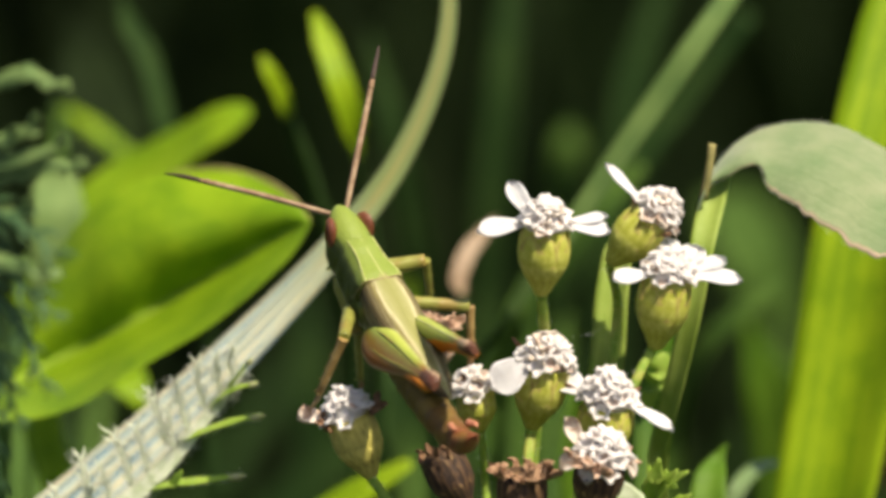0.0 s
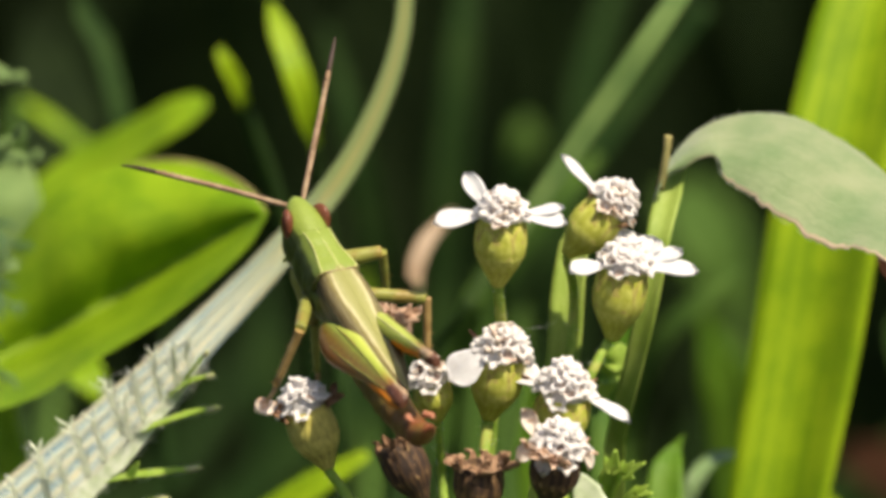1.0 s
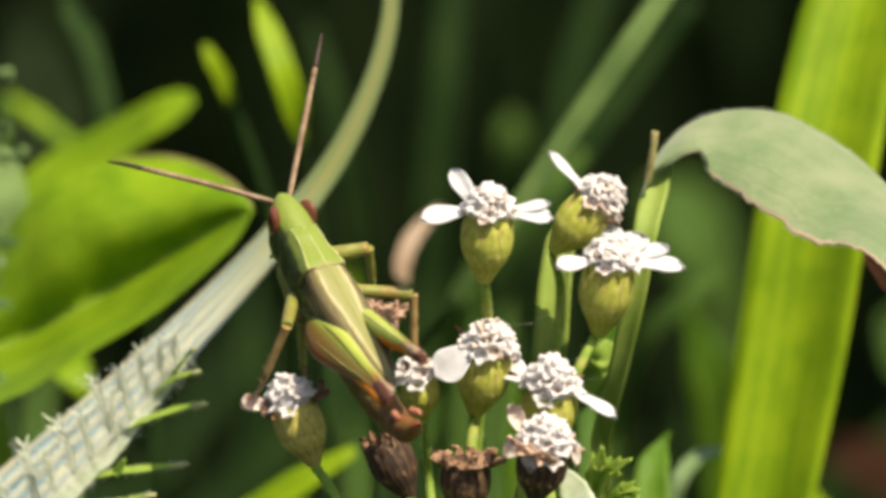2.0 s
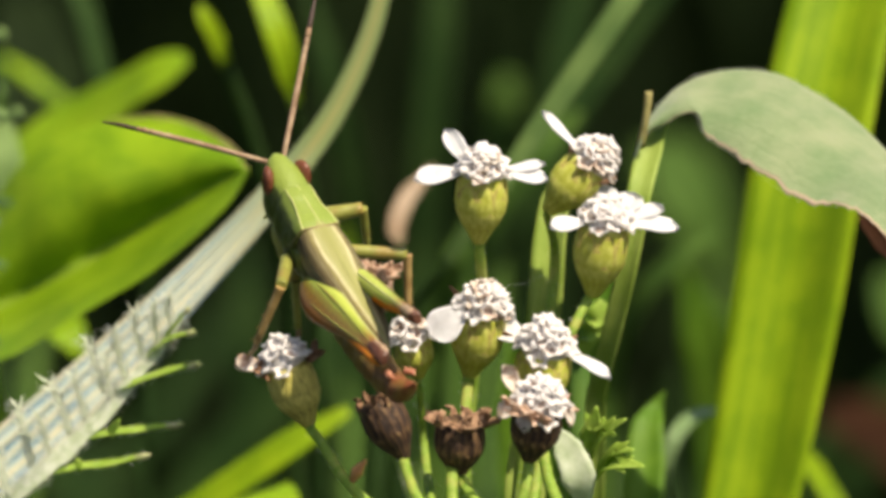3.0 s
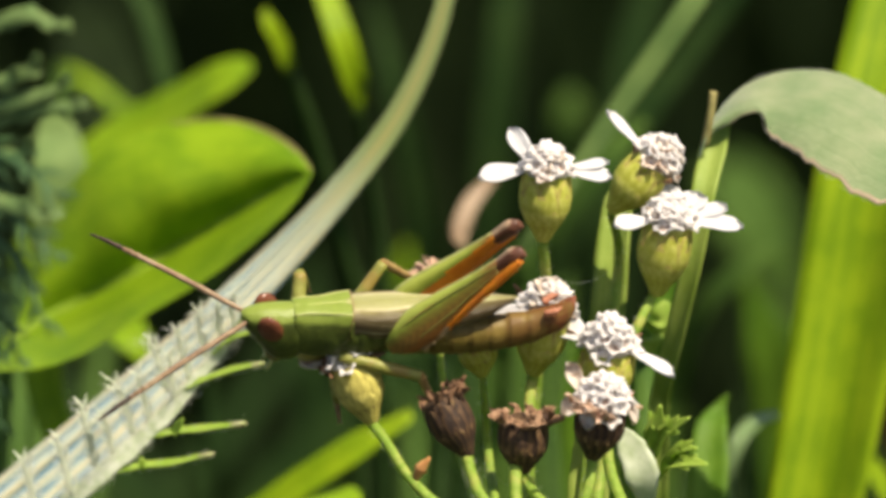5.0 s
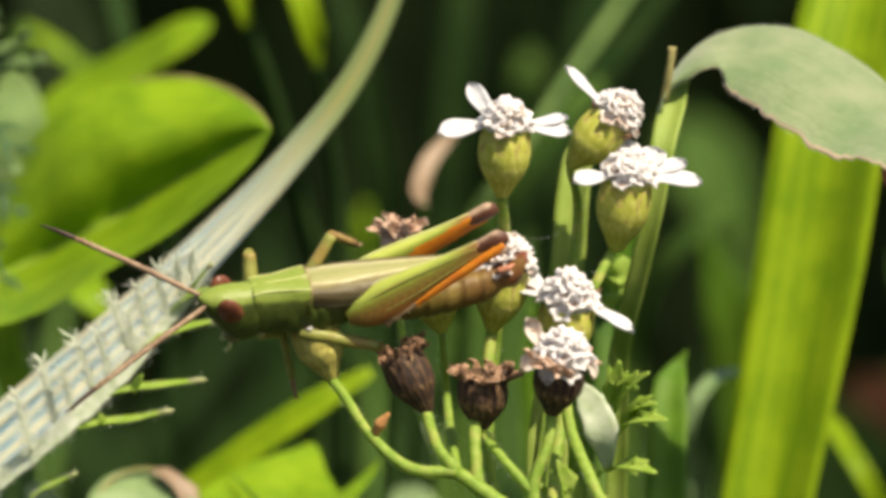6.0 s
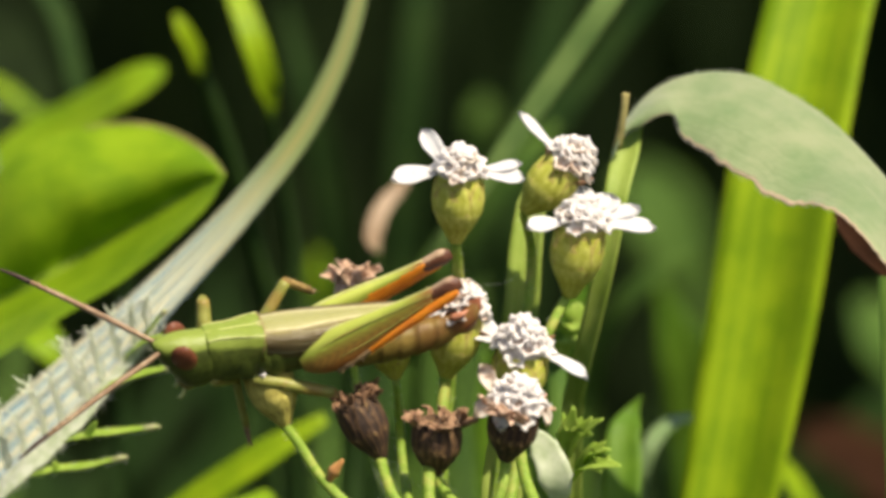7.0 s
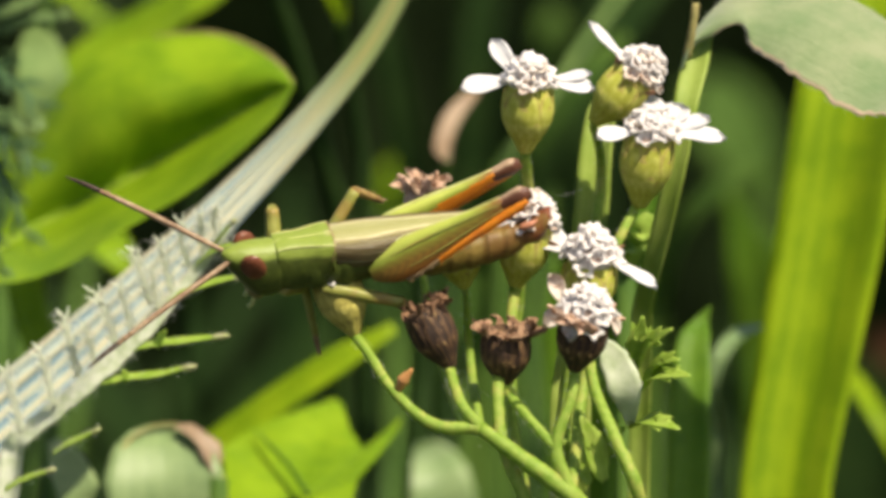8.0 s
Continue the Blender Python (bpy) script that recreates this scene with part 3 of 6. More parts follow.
def between(bm, upper, lower, n=70, m=14, thick=0.16, bulge=0.5, ragged=0.12):
    """A leaf sheet between two edges, matched along their lengths, with a thickness and a ragged lower edge."""
    uv = bm.loops.layers.uv.verify()
    lines = []
    for edge in (upper, lower):
        line, _ = spline(edge, 8)
        run = [0.0]
        for a, b in zip(line, line[1:]):
            run.append(run[-1] + (b - a).length)
        lines.append((line, run))
    def pick(line, run, s):
        d = s * run[-1]
        i = max(k for k in range(len(run) - 1) if run[k] <= d)
        return line[i].lerp(line[i + 1], (d - run[i]) / max(run[i + 1] - run[i], 1e-9))
    sheets = []
    for lift in (-0.5, 0.5):
        rows = []
        for i in range(n + 1):
            s = i / n
            p, q = pick(*lines[0], s), pick(*lines[1], s)
            q = q + (q - p) * ragged * (noise.noise(Vector((s * 60, 0.3, 0))) * 0.5 + noise.noise(Vector((s * 150, 4.3, 0))) * 0.4)
            row = []
            for k in range(m + 1):
                e = k / m
                x = p.lerp(q, e)
                x = x + Vector((0, 0, lift * thick * (1 - 0.7 * abs(2 * e - 1)) - bulge * math.sin(math.pi * e) + 0.12 * noise.noise(x * 0.7)))
                row.append(bm.verts.new(x))
            rows.append(row)
        sheets.append(rows)
    run = lines[0][1][-1]
    def quad(vs, tags):
        f = bm.faces.new(vs)
        f.smooth = True
        for loop, (a, b) in zip(f.loops, tags):
            loop[uv].uv = (run * a / n, 1 - 2.0 * b / m)
    for i in range(n):
        for k in range(m):
            tags = ((i, k), (i, k + 1), (i + 1, k + 1), (i + 1, k))
            for rows in sheets:
                quad([rows[a][b] for a, b in tags], tags)
        for k in (0, m):
            quad((sheets[0][i][k], sheets[0][i + 1][k], sheets[1][i + 1][k], sheets[1][i][k]), ((i, k), (i + 1, k), (i + 1, k), (i, k)))
    return bm


def curled_leaf():
    """A bent grey-green leaf on a flat stalk, with a dry brown edge."""
    ob = thing("curled_leaf", at(*root(14, 36)), "grey-green leaf arching over with a dry brown torn edge", "leaf")
    upper = [(14.3, 11.17, 10), (14.86, 12.88, 10.5), (15.9, 14.4, 11.5), (17.19, 15.59, 12.5), (18.91, 16.32, 13), (21.13, 16.55, 13), (22.99, 16.27, 12.5), (24.82, 15.36, 11.5), (27.14, 13.82, 10), (29.35, 11.61, 8), (31.97, 7.92, 5), (33.49, 2.51, 2)]
    lower = [(14.37, 11.11, 10), (15.19, 12.54, 10.3), (16.28, 13.22, 10.2), (17.22, 13.79, 10), (18.17, 13.75, 9.8), (18.52, 12.61, 9), (20.25, 11.29, 7), (21.93, 9.9, 5), (23.49, 8.8, 3.5), (24.86, 8.22, 2.5), (26.43, 8.14, 1.5), (27.87, 7.35, 0), (29.94, 4.83, -2), (32.88, 1.49, -3)]
    part("leaf_blade", between(bmesh.new(), upper, lower), CURL, ob)
    hairs = fuzz(bmesh.new(), upper[1:9], 200, 0.3, 0.05, random.Random(12), 0.01)
    part("hairs", fuzz(hairs, lower[4:12], 160, 0.3, 0.05, random.Random(13), 0.01), HAIR, ob, "fine hairs along the edges")
    stalk = [(15.93, 13.64, 12.4), (15.28, 11.4, 11), (14.63, 8.65, 9.5), (14.15, 5.6, 9.5), (13.23, 1.19, 11), (12.1, -3.59, 14), root(14, 36)]
    part("leaf_stalk", strip(bmesh.new(), stalk, [1.0, 1.7, 1.5, 1.4, 1.3, 1.3, 1.8], (-0.2, 0.6, -1), fold=0.35, thick=0.3), SHEATH, ob, "flat yellow-green stalk")
    part("dry_tip", tube(bmesh.new(), [(14.71, 11.89, 10.2), (15.04, 13.58, 9.6), (15.24, 15.1, 9.4)], [0.26, 0.22, 0.24], rough=0.4), RIM, ob, "dry brown stub")


curled_leaf()


def dry_leaf():
    ob = thing("dry_leaf", at(*root(0, 80)), "dry beige leaf curled on itself behind the flowers", "leaf")
    part("leaf_blade", strip(bmesh.new(), [(2.45, 11.43, 56), (1.71, 10.58, 55), (0.76, 9.47, 54), (0.18, 8.25, 53), (-0.04, 7.15, 52), (0.25, 6.41, 51)], [0.3, 0.8, 1.1, 1.2, 1.1, 0.5], (0.3, 0.3, -1), fold=0.1), BEIGE, ob)
    part("stalk", tube(bmesh.new(), [(0.22, 6.53, 51.2), (-0.04, -0.19, 64), root(-3, 110)], [0.25, 0.3, 0.5]), GRASS_DULL, ob)


dry_leaf()


def broad_leaf(points, widths, face, mat, label, foot, **more):
    ob = thing("broad_leaf", at(*foot), label, "leaf", "broad leaves of the undergrowth")
    part("leaf_blade", strip(bmesh.new(), points, widths, face, **more), mat, ob)
    part("leaf_stalk", tube(bmesh.new(), [points[-1], foot], [0.6, 0.9]), GRASS_DULL, ob)
    return ob


def cupped_leaf(rim, fold, low, mat, label, foot, n=40, m=9):
    """A leaf folded along its midrib: one half rises to the rim, the other lies out to the low edge."""
    ob = thing("broad_leaf", at(*foot), label, "leaf", "broad leaves of the undergrowth")
    a, b, c = (spline(line, 8)[0] for line in (rim, fold, low))
    def pick(line, s):
        x = s * (len(line) - 1)
        i = min(int(x), len(line) - 2)
        return line[i].lerp(line[i + 1], x - i)
    bm = bmesh.new()
    uv = bm.loops.layers.uv.verify()
    sheets = []
    for lift in (0.07, -0.07):
        rows = []
        for i in range(n + 1):
            s = i / n
            p, q, r = pick(a, s), pick(b, s), pick(c, s)
            row = []
            for k in range(-m, m + 1):
                e = abs(k) / m
                x = q.lerp(p if k > 0 else r, e)
                x = x + Vector((0, 0, lift - 3.0 * math.sin(math.pi * e) * math.sin(math.pi * s) * (1 if k > 0 else 0.2) + 0.5 * noise.noise(x * 0.28)))
                row.append(bm.verts.new(x))
            rows.append(row)
        for i in range(n):
            for k in range(2 * m):
                f = bm.faces.new((rows[i][k], rows[i + 1][k], rows[i + 1][k + 1], rows[i][k + 1]))
                f.smooth = True
                for loop, (g, h) in zip(f.loops, ((i, k), (i + 1, k), (i + 1, k + 1), (i, k + 1))):
                    loop[uv].uv = (26.0 * g / n, (h - m) / m)
        sheets.append(rows)
    part("leaf_blade", bm, mat, ob)
    part("leaf_rim", tube(bmesh.new(), [p + Vector((0, 0, -0.1)) for p in rim[4:]], [0.05, 0.12, 0.13, 0.12, 0.08], seg=6, per=8, rough=0.3), RIM, ob, "dry tan rim")
    part("midrib", tube(bmesh.new(), [p + Vector((0, 0, -0.15)) for p in fold], [0.3] * (len(fold) - 2) + [0.2, 0.1], seg=6, per=6), RIB, ob, "pale midrib")
    part("leaf_stalk", tube(bmesh.new(), [fold[0], foot], [0.6, 0.9]), GRASS_DULL, ob)
    return ob


cupped_leaf([Vector(p) for p in [(-27.58, 2.14, 41.5), (-26.15, 6.79, 41.5), (-24.35, 10.53, 41), (-21.65, 12.91, 40.5), (-18.25, 14.08, 40), (-15.03, 14.31, 39.5), (-12.15, 13.5, 38), (-10.16, 12.1, 35.5), (-9.32, 10.94, 33.6)]],
            [Vector(p) for p in [(-28.58, 0.35, 40), (-26.49, 1.6, 41), (-23.63, 3.03, 41), (-20.78, 4.46, 40), (-17.92, 6.07, 39.5), (-15.4, 7.55, 38.5), (-12.86, 9.02, 37), (-10.68, 10.18, 35), (-9.31, 10.86, 33.2)]],
            [Vector(p) for p in [(-28.89, -1.58, 31), (-26.43, -1.48, 31), (-23.58, -0.63, 30), (-20.74, 1.12, 29), (-17.93, 2.73, 29), (-15.46, 4.19, 28), (-13.01, 6.12, 28), (-10.58, 8.4, 29), (-9.23, 10.68, 32.8)]],
            LEAF, "large bright green cupped leaf with a dry tan rim", root(-60, 90))
broad_leaf([(-13.73, 18.73, 70), (-14.33, 18.58, 70), (-15.75, 17.83, 70), (-18.39, 16.14, 71), (-21.41, 14.14, 72), (-24.03, 11.79, 72), (-26.27, 8.79, 72), (-28.56, 4.87, 73)], [0.9, 2.0, 3.0, 3.8, 4.5, 4.8, 4.6, 3.6], (0.1, 0.7, -0.7), LEAF,
           "bright green leaf slanting upward", root(-70, 100), fold=0.12, cols=8)
# this leaf borrows the darkest tint, so its shade is painted too
broad_leaf([(-28.49, 27.56, 150), (-27.65, 24.64, 150), (-26.74, 20.83, 148), (-25.84, 16.61, 146), (-25.43, 13.29, 146)], [1.2, 4.5, 6.5, 6.0, 3.0], (0.1, 0.5, -0.8), GRASS_SHADE_DARK,
           "dull green leaf deep behind the cupped one, shade put into its colour", root(-60, 170), fold=0.2)
broad_leaf([(-22.22, 16.21, 110), (-23.8, 17.2, 110), (-25.58, 18.58, 110), (-27.84, 20.22, 112)], [0.5, 1.4, 1.5, 0.6], (0.1, 0.8, -0.6), LEAF,
           "small sunlit green leaf among darker ones", root(-62, 150), fold=0.2)
broad_leaf([(-20.47, -0.74, 60), (-21.21, 0.37, 60), (-22.56, 1.47, 62), (-24.85, 1.85, 64), (-27.23, 1.49, 68)], [1.0, 2.4, 3.2, 2.6, 1.0], (0.1, 0.6, -0.8), LEAF,
           "bright green leaf hanging under the cupped one", root(-40, 90), fold=0.2)


def lobed_leaf(heart, rim, mat, label, foot, swell=0.8, seed=0):
    """A leaf that spreads from its heart to a rim with pointed lobes, gently cupped, with a thickness."""
    edge = []
    for i in range(len(rim) - 1):
        for k in range(5):
            edge.append(Vector(rim[i]).lerp(Vector(rim[i + 1]), k / 5))
    edge.append(Vector(rim[-1]))
    bm = bmesh.new()
    uv = bm.loops.layers.uv.verify()
    n, c = 9, Vector(heart)
    for lift, turn in ((-0.06, 1), (0.06, -1)):
        rows = []
        for i in range(1, n + 1):
            s = i / n
            row = []
            for k, e in enumerate(edge):
                p = c.lerp(e, s)
                row.append(bm.verts.new(p + Vector((0, 0.5, -0.8)) * (lift + swell * s * (0.5 - 0.7 * s) + 0.5 * swell * noise.noise(Vector((p.x * 0.35, p.y * 0.35, seed))))))
            rows.append(row)
        for i in range(n - 1):
            for k in range(len(edge) - 1):
                vs = (rows[i][k], rows[i + 1][k], rows[i + 1][k + 1], rows[i][k + 1])
                f = bm.faces.new(vs[::turn])
                f.smooth = True
                for loop in f.loops:
                    loop[uv].uv = (loop.vert.co.x, loop.vert.co.y * 0.2)
    ob = thing("broad_leaf", at(*foot), label, "leaf", "broad leaves of the undergrowth")
    part("leaf_blade", bm, mat, ob)
    part("leaf_stalk", tube(bmesh.new(), [heart, foot], [0.6, 0.9]), GRASS_DULL, ob)
    return ob


torn = lobed_leaf((-9.23, -15.56, 30), [(-13.42, -16.59, 29), (-13.53, -14.17, 31), (-13.7, -11.73, 34), (-12.68, -10.97, 36), (-11.46, -10.41, 37), (-9.7, -9.82, 38), (-8.12, -9.22, 39), (-6.88, -8.65, 40), (-6.31, -9.01, 39.5), (-5.86, -10.52, 37), (-5.06, -11.67, 35), (-4.29, -11.46, 35.5), (-3.3, -10.41, 37), (-2.53, -9.71, 38), (-2.87, -10.69, 36), (-4.06, -12.36, 33.5), (-5.31, -13.82, 31), (-5.98, -16.58, 28)],
           LEAF, "bright lime green torn leaf with pointed lobes", root(-20, 50), seed=3)
part("midrib", tube(bmesh.new(), [(-11.72, -10.76, 35.4), (-10.69, -11.73, 33.2), (-9.43, -13.05, 31.4), (-8.34, -14.67, 29)], [0.05, 0.14, 0.16, 0.18], seg=8), GRASS_MID, torn, "dark green midrib")
broad_leaf([(-1.18, -11.80, 62), (-0.88, -12.61, 62), (-0.44, -14.08, 61), (0.04, -16.28, 61), (0.59, -19.29, 64)], [1.2, 3.2, 4.4, 4.6, 2.5], (0, 0.5, -0.9), LEAF_GREY,
           "pale grey-green leaf low in the grass", root(-6, 100), fold=0.15)
rounded = broad_leaf([(-17.57, -10.37, 31), (-17.57, -10.76, 31), (-17.47, -11.77, 30), (-17.30, -13.69, 29), (-17.02, -15.79, 29), (-16.63, -18.96, 30)], [1.4, 3.6, 6.0, 7.4, 7.2, 3.0], (0.0, 0.5, -0.9), LEAF_GREY,
           "rounded grey-green leaf near the ground", root(-20, 60), fold=0.08, cols=10)
part("leaf_rim", tube(bmesh.new(), [(-20.79, -15.55, 29.4), (-20.44, -13.10, 29.4), (-19.4, -11.28, 30), (-17.84, -10.44, 30.6), (-16.33, -10.37, 30.6)], [0.1, 0.12, 0.12, 0.12, 0.1], seg=6), RIM, rounded, "pale dry rim")
part("leaf_rim", tube(bmesh.new(), [(-15.37, -11.17, 30), (-14.48, -12.32, 29.6), (-13.84, -13.52, 29.2), (-13.49, -15.54, 29)], [0.12, 0.28, 0.3, 0.3], seg=8, rough=0.4), RIM, rounded, "dry beige edge")
broad_leaf([(-16.56, -10.54, 30.2), (-15.64, -10.82, 29.8), (-14.58, -11.87, 29.4), (-13.87, -13.69, 29)], [0.6, 1.1, 1.5, 0.6], (0.3, 0.8, -0.7), BEIGE,
           "dry brown curled leaf edge", root(-19, 56), fold=0.2, cols=6, ragged=0.4)
broad_leaf([(-24.17, -11.24, 30), (-23.47, -12.65, 30), (-22.59, -14.75, 30), (-21.96, -17.95, 32)], [0.8, 2.4, 2.9, 2.0], (0.1, 0.3, -1), LEAF_GREY,
           "pale green leaf in the undergrowth", root(-28, 64), fold=0.2)
broad_leaf([(12.55, 2.57, 16), (12.21, 1.68, 16), (11.72, 0.55, 17), (11.22, -1.00, 18)], [0.5, 1.6, 1.5, 0.6], (0.3, 0.75, -0.6), LEAFLET,
           "small lime green leaf lit behind a stalk", root(12, 40), fold=0.2)
broad_leaf([(-2.84, 8.90, 140), (-3.26, 7.46, 140), (-3.46, 5.40, 140), (-3.39, 2.52, 142)], [0.7, 2.2, 2.3, 0.7], (0, 0.6, -0.8), LEAF,
           "small bright green leaf in the undergrowth", root(-4, 100), fold=0.2)
broad_leaf([(8.45, 20.5, 170), (8.32, 18.78, 170), (8.03, 16.66, 171), (7.37, 13.71, 174)], [0.8, 2.4, 2.6, 1.0], (0, 0.6, -0.8), GRASS_DULL,
           "pale green leaf in the shade", root(10, 120), fold=0.2)
broad_leaf([(-26.93, 0.76, 50), (-26.57, -2.86, 50), (-25.66, -5.76, 50), (-25.02, -9.04, 52)], [2.6, 2.4, 2.2, 0.8], (0, 0.5, -0.9), LEAF,
           "bright green hanging leaf lobe", root(-30, 70), fold=0.2)


broad_leaf([(32.50, -5.26, 170), (35.07, -6.12, 170), (38.08, -7.83, 170), (41.51, -10.84, 170)], [2.0, 4.0, 5.0, 4.0], (0, 0.2, -1), DRY_BROWN,
           "dead brown leaf lying in the grass", root(46, 190), fold=0.15, ragged=0.2)
broad_leaf([(28.1, 8.0, 17), (28.7, 7.0, 16), (29.6, 5.8, 15), (31.2, 4.2, 15)], [0.3, 1.0, 1.1, 0.6], (0.2, 0.2, -1), DRY_BROWN,
           "dry brown scrap under the curled leaf", root(50, 40), fold=0.3, ragged=0.3)


broad_leaf([(21.56, 16.75, 240), (22.97, 14.41, 240), (24.84, 11.13, 240), (27.24, 6.47, 242)], [3.0, 6.0, 6.0, 3.0], (0, 0.3, -1), GRASS_DULL,
           "deep green leaf in the shade of the meadow", root(30, 270), fold=0.2)
broad_leaf([(37.40, 5.13, 180), (38.48, 3.39, 180), (39.35, 1.65, 180), (40.98, -1.39, 182)], [1.5, 4.0, 4.4, 2.0], (0.1, 0.6, -0.8), GRASS_DULL,
           "green leaf catching some sun deep in the meadow", root(62, 210), fold=0.2)
broad_leaf([(-26.56, 15.16, 56), (-26.19, 13.88, 56), (-25.90, 11.85, 55), (-26.15, 9.30, 55), (-27.11, 6.03, 56)], [1.2, 2.9, 3.5, 3.2, 1.5], (0.2, 0.2, -1), LEAF_SOFT,
           "pale silvery green leaf behind the feathery one", root(-32, 80), fold=0.1, cols=8)
for tip, mid, low, foot, wide in (((7.41, 0.41, 62), (7.99, -4.40, 64), (8.38, -11.83, 66), root(12, 96), 3.0),
                                  ((10.11, -7.29, 58), (9.70, -10.99, 60), (9.44, -16.18, 62), root(14, 90), 3.0),
                                  ((20.29, 5.65, 120), (21.95, 0.84, 122), (23.29, -6.43, 126), root(44, 170), 3.6)):
    grass_blade([tip, mid, low, foot], [0.3, wide, wide, wide], (0.25 - 0.1 * wide, 0.45, -1), GRASS_MID, "green grass blade in half shade behind the stalks")


def undergrowth():
    """Dull leaves deeper in the meadow, a mass without count."""
    rnd = random.Random(21)
    bm = bmesh.new()
    for _ in range(50):
        w = rnd.uniform(150, 330)
        k = 1 + w / 600
        u, v = rnd.uniform(-34, 34) * k, rnd.uniform(-38, -4) * k
        a = rnd.uniform(-0.9, 0.9)
        n = rnd.uniform(10, 26)
        d = Vector((math.sin(a), math.cos(a), rnd.uniform(-0.4, 0.2)))
        c = Vector((u, v, w))
        wd = rnd.uniform(2.0, 6.5)
        strip(bm, [c + d * n, c + d * n * 0.6 + Vector((0, 0, -1)), c, c - d * n * 0.6 + Vector((0, -n * 0.3, 1)), Vector((u - d.x * n, v - 45 - n, w + 20))],
              [0.3, wd, wd, wd * 0.7, wd * 0.4], (rnd.uniform(-0.5, 0.5), rnd.uniform(0.1, 0.8), -1), cols=4, per=4, fold=0.25)
    ob = new("undergrowth", mesh_of("undergrowth", bm, GRASS_SHADE_TINT, plan=True))
    return tagged(ob, "leaves deeper in the meadow with shade put into their dull green", "foliage", kind="stuff")


undergrowth()


def needles(bm, points, wide, teeth, grow, rnd):
    """One leaflet of a feathery leaf: a slim blade with slim pointed teeth on both sides."""
    strip(bm, points, [wide * 0.7, wide, 0.08], (0, 0.4, -1), per=6, cols=2, thick=0.12)
    line, _ = spline(points, 8)
    for k in range(teeth):
        i = 2 + int((len(line) - 5) * k / max(1, teeth - 1))
        d = (line[i + 1] - line[i - 1]).normalized()
        out = d.cross(Vector((0, 0, 1))).normalized() * (1 if k % 2 else -1)
        n = grow * rnd.uniform(0.7, 1.2) * (1.0 - 0.45 * k / teeth)
        e = line[i] + (d * 0.85 + out * 0.5) * n + Vector((0, 0, rnd.uniform(-0.6, 0.6)))
        strip(bm, [line[i], line[i].lerp(e, 0.5) + out * 0.1 * n, e], [wide * 0.6, wide * 0.65, 0.06], (0, 0.4, -1), per=3, cols=2, thick=0.1)
    return bm


def feathery_leaf():
    """A yarrow leaf near the lens: shade put into the dark leaflets below, sunlight into the pale ones above."""
    rnd = random.Random(5)
    foot = root(-36, -30)
    ob = thing("ferny_leaf", at(*foot), "feathery yarrow leaf, shade painted dark below and sunlight painted pale above", "leaf")
    part("leaf_stalk", tube(bmesh.new(), [(-27.76, 24.36, -34), (-27.45, 14.91, -34), (-27.29, 5.45, -34), (-27.45, -4.63, -34), foot], [0.2, 0.3, 0.35, 0.4, 0.5]), FERN_SHADE, ob)
    for points in ([(-27.29, 10.81, -34), (-24.52, 9.52, -36), (-21.66, 7.3, -37)],
                   [(-27.29, 8.92, -34), (-24.52, 6.38, -36), (-21.82, 3.86, -37)],
                   [(-27.29, 7.03, -34), (-24.57, 3.87, -35), (-22.8, -0.22, -36)],
                   [(-27.29, 4.51, -34), (-25.6, 1.67, -33), (-24.45, -2.11, -34)],
                   [(-27.29, 2.3, -34), (-26.23, -1.48, -33), (-25.65, -5.92, -32)],
                   [(-27.29, 0.41, -34), (-26.82, -4.0, -34), (-26.6, -8.45, -32)]):
        part("leaflet", needles(bmesh.new(), points, 0.55, 7, 2.3, rnd), FERN_SHADE, ob)
    for points in ([(-27.45, 16.17, -34), (-24.21, 17.84, -36), (-21.5, 16.87, -37)],
                   [(-27.45, 13.96, -34), (-24.84, 14.29, -36), (-23.16, 15.3, -37)],
                   [(-27.38, 12.39, -34), (-24.21, 13.13, -36), (-21.5, 14.05, -37)],
                   [(-27.38, 11.28, -34), (-23.27, 12.66, -36), (-20.56, 12.7, -37)],
                   [(-27.32, 9.71, -34), (-25.51, 9.78, -35), (-23.74, 10.52, -36)],
                   [(-27.29, 7.97, -34), (-24.52, 7.16, -36), (-22.13, 6.43, -37)]):
        part("leaflet", needles(bmesh.new(), points, 1.0, 5, 1.3, rnd), FERN_SUNLIT, ob, "pale leaflet with sunlight painted in")


feathery_leaf()


# ---- the yarrow ----
def floret_mesh(name, mat, heart, seed):
    """One small tubular flower: a cup with five rolled lobes."""
    rnd = random.Random(seed)
    lobes = [rnd.uniform(0.75, 1.2) for _ in range(5)]
    n = 20
    rings = []
    for r, z, wave in ((0.13, -0.7, 0), (0.20, -0.1, 0), (0.35, 0.06, 0.4), (0.46, 0.13, 1.0), (0.48, 0.20, 1.0), (0.42, 0.26, 0.8), (0.34, 0.22, 0.4), (0.25, 0.05, 0.1), (0.12, -0.02, 0)):
        ring = []
        for k in range(n):
            a = 2 * math.pi * k / n
            lobe = lobes[int(k * 5 / n)]
            q = r * (1 + 0.26 * wave * math.cos(5 * a - math.pi / 4)) * (1 + (lobe - 1) * wave * 0.5)
            ring.append((q * math.cos(a), q * math.sin(a), z + 0.06 * wave * math.cos(5 * a) * lobe))
        rings.append(ring)
    bm = shell(bmesh.new(), rings)
    me = mesh_of(name, bm, mat)
    me.materials.append(heart)
    for p in me.polygons:
        c = p.center / MM
        if c.z > -0.3 and math.hypot(c.x, c.y) < 0.19:
            p.material_index = 1
    return me


FLORETS = [floret_mesh("floret", FLORET, ANTHER if i % 4 == 0 else FLORET, i) for i in range(5)]
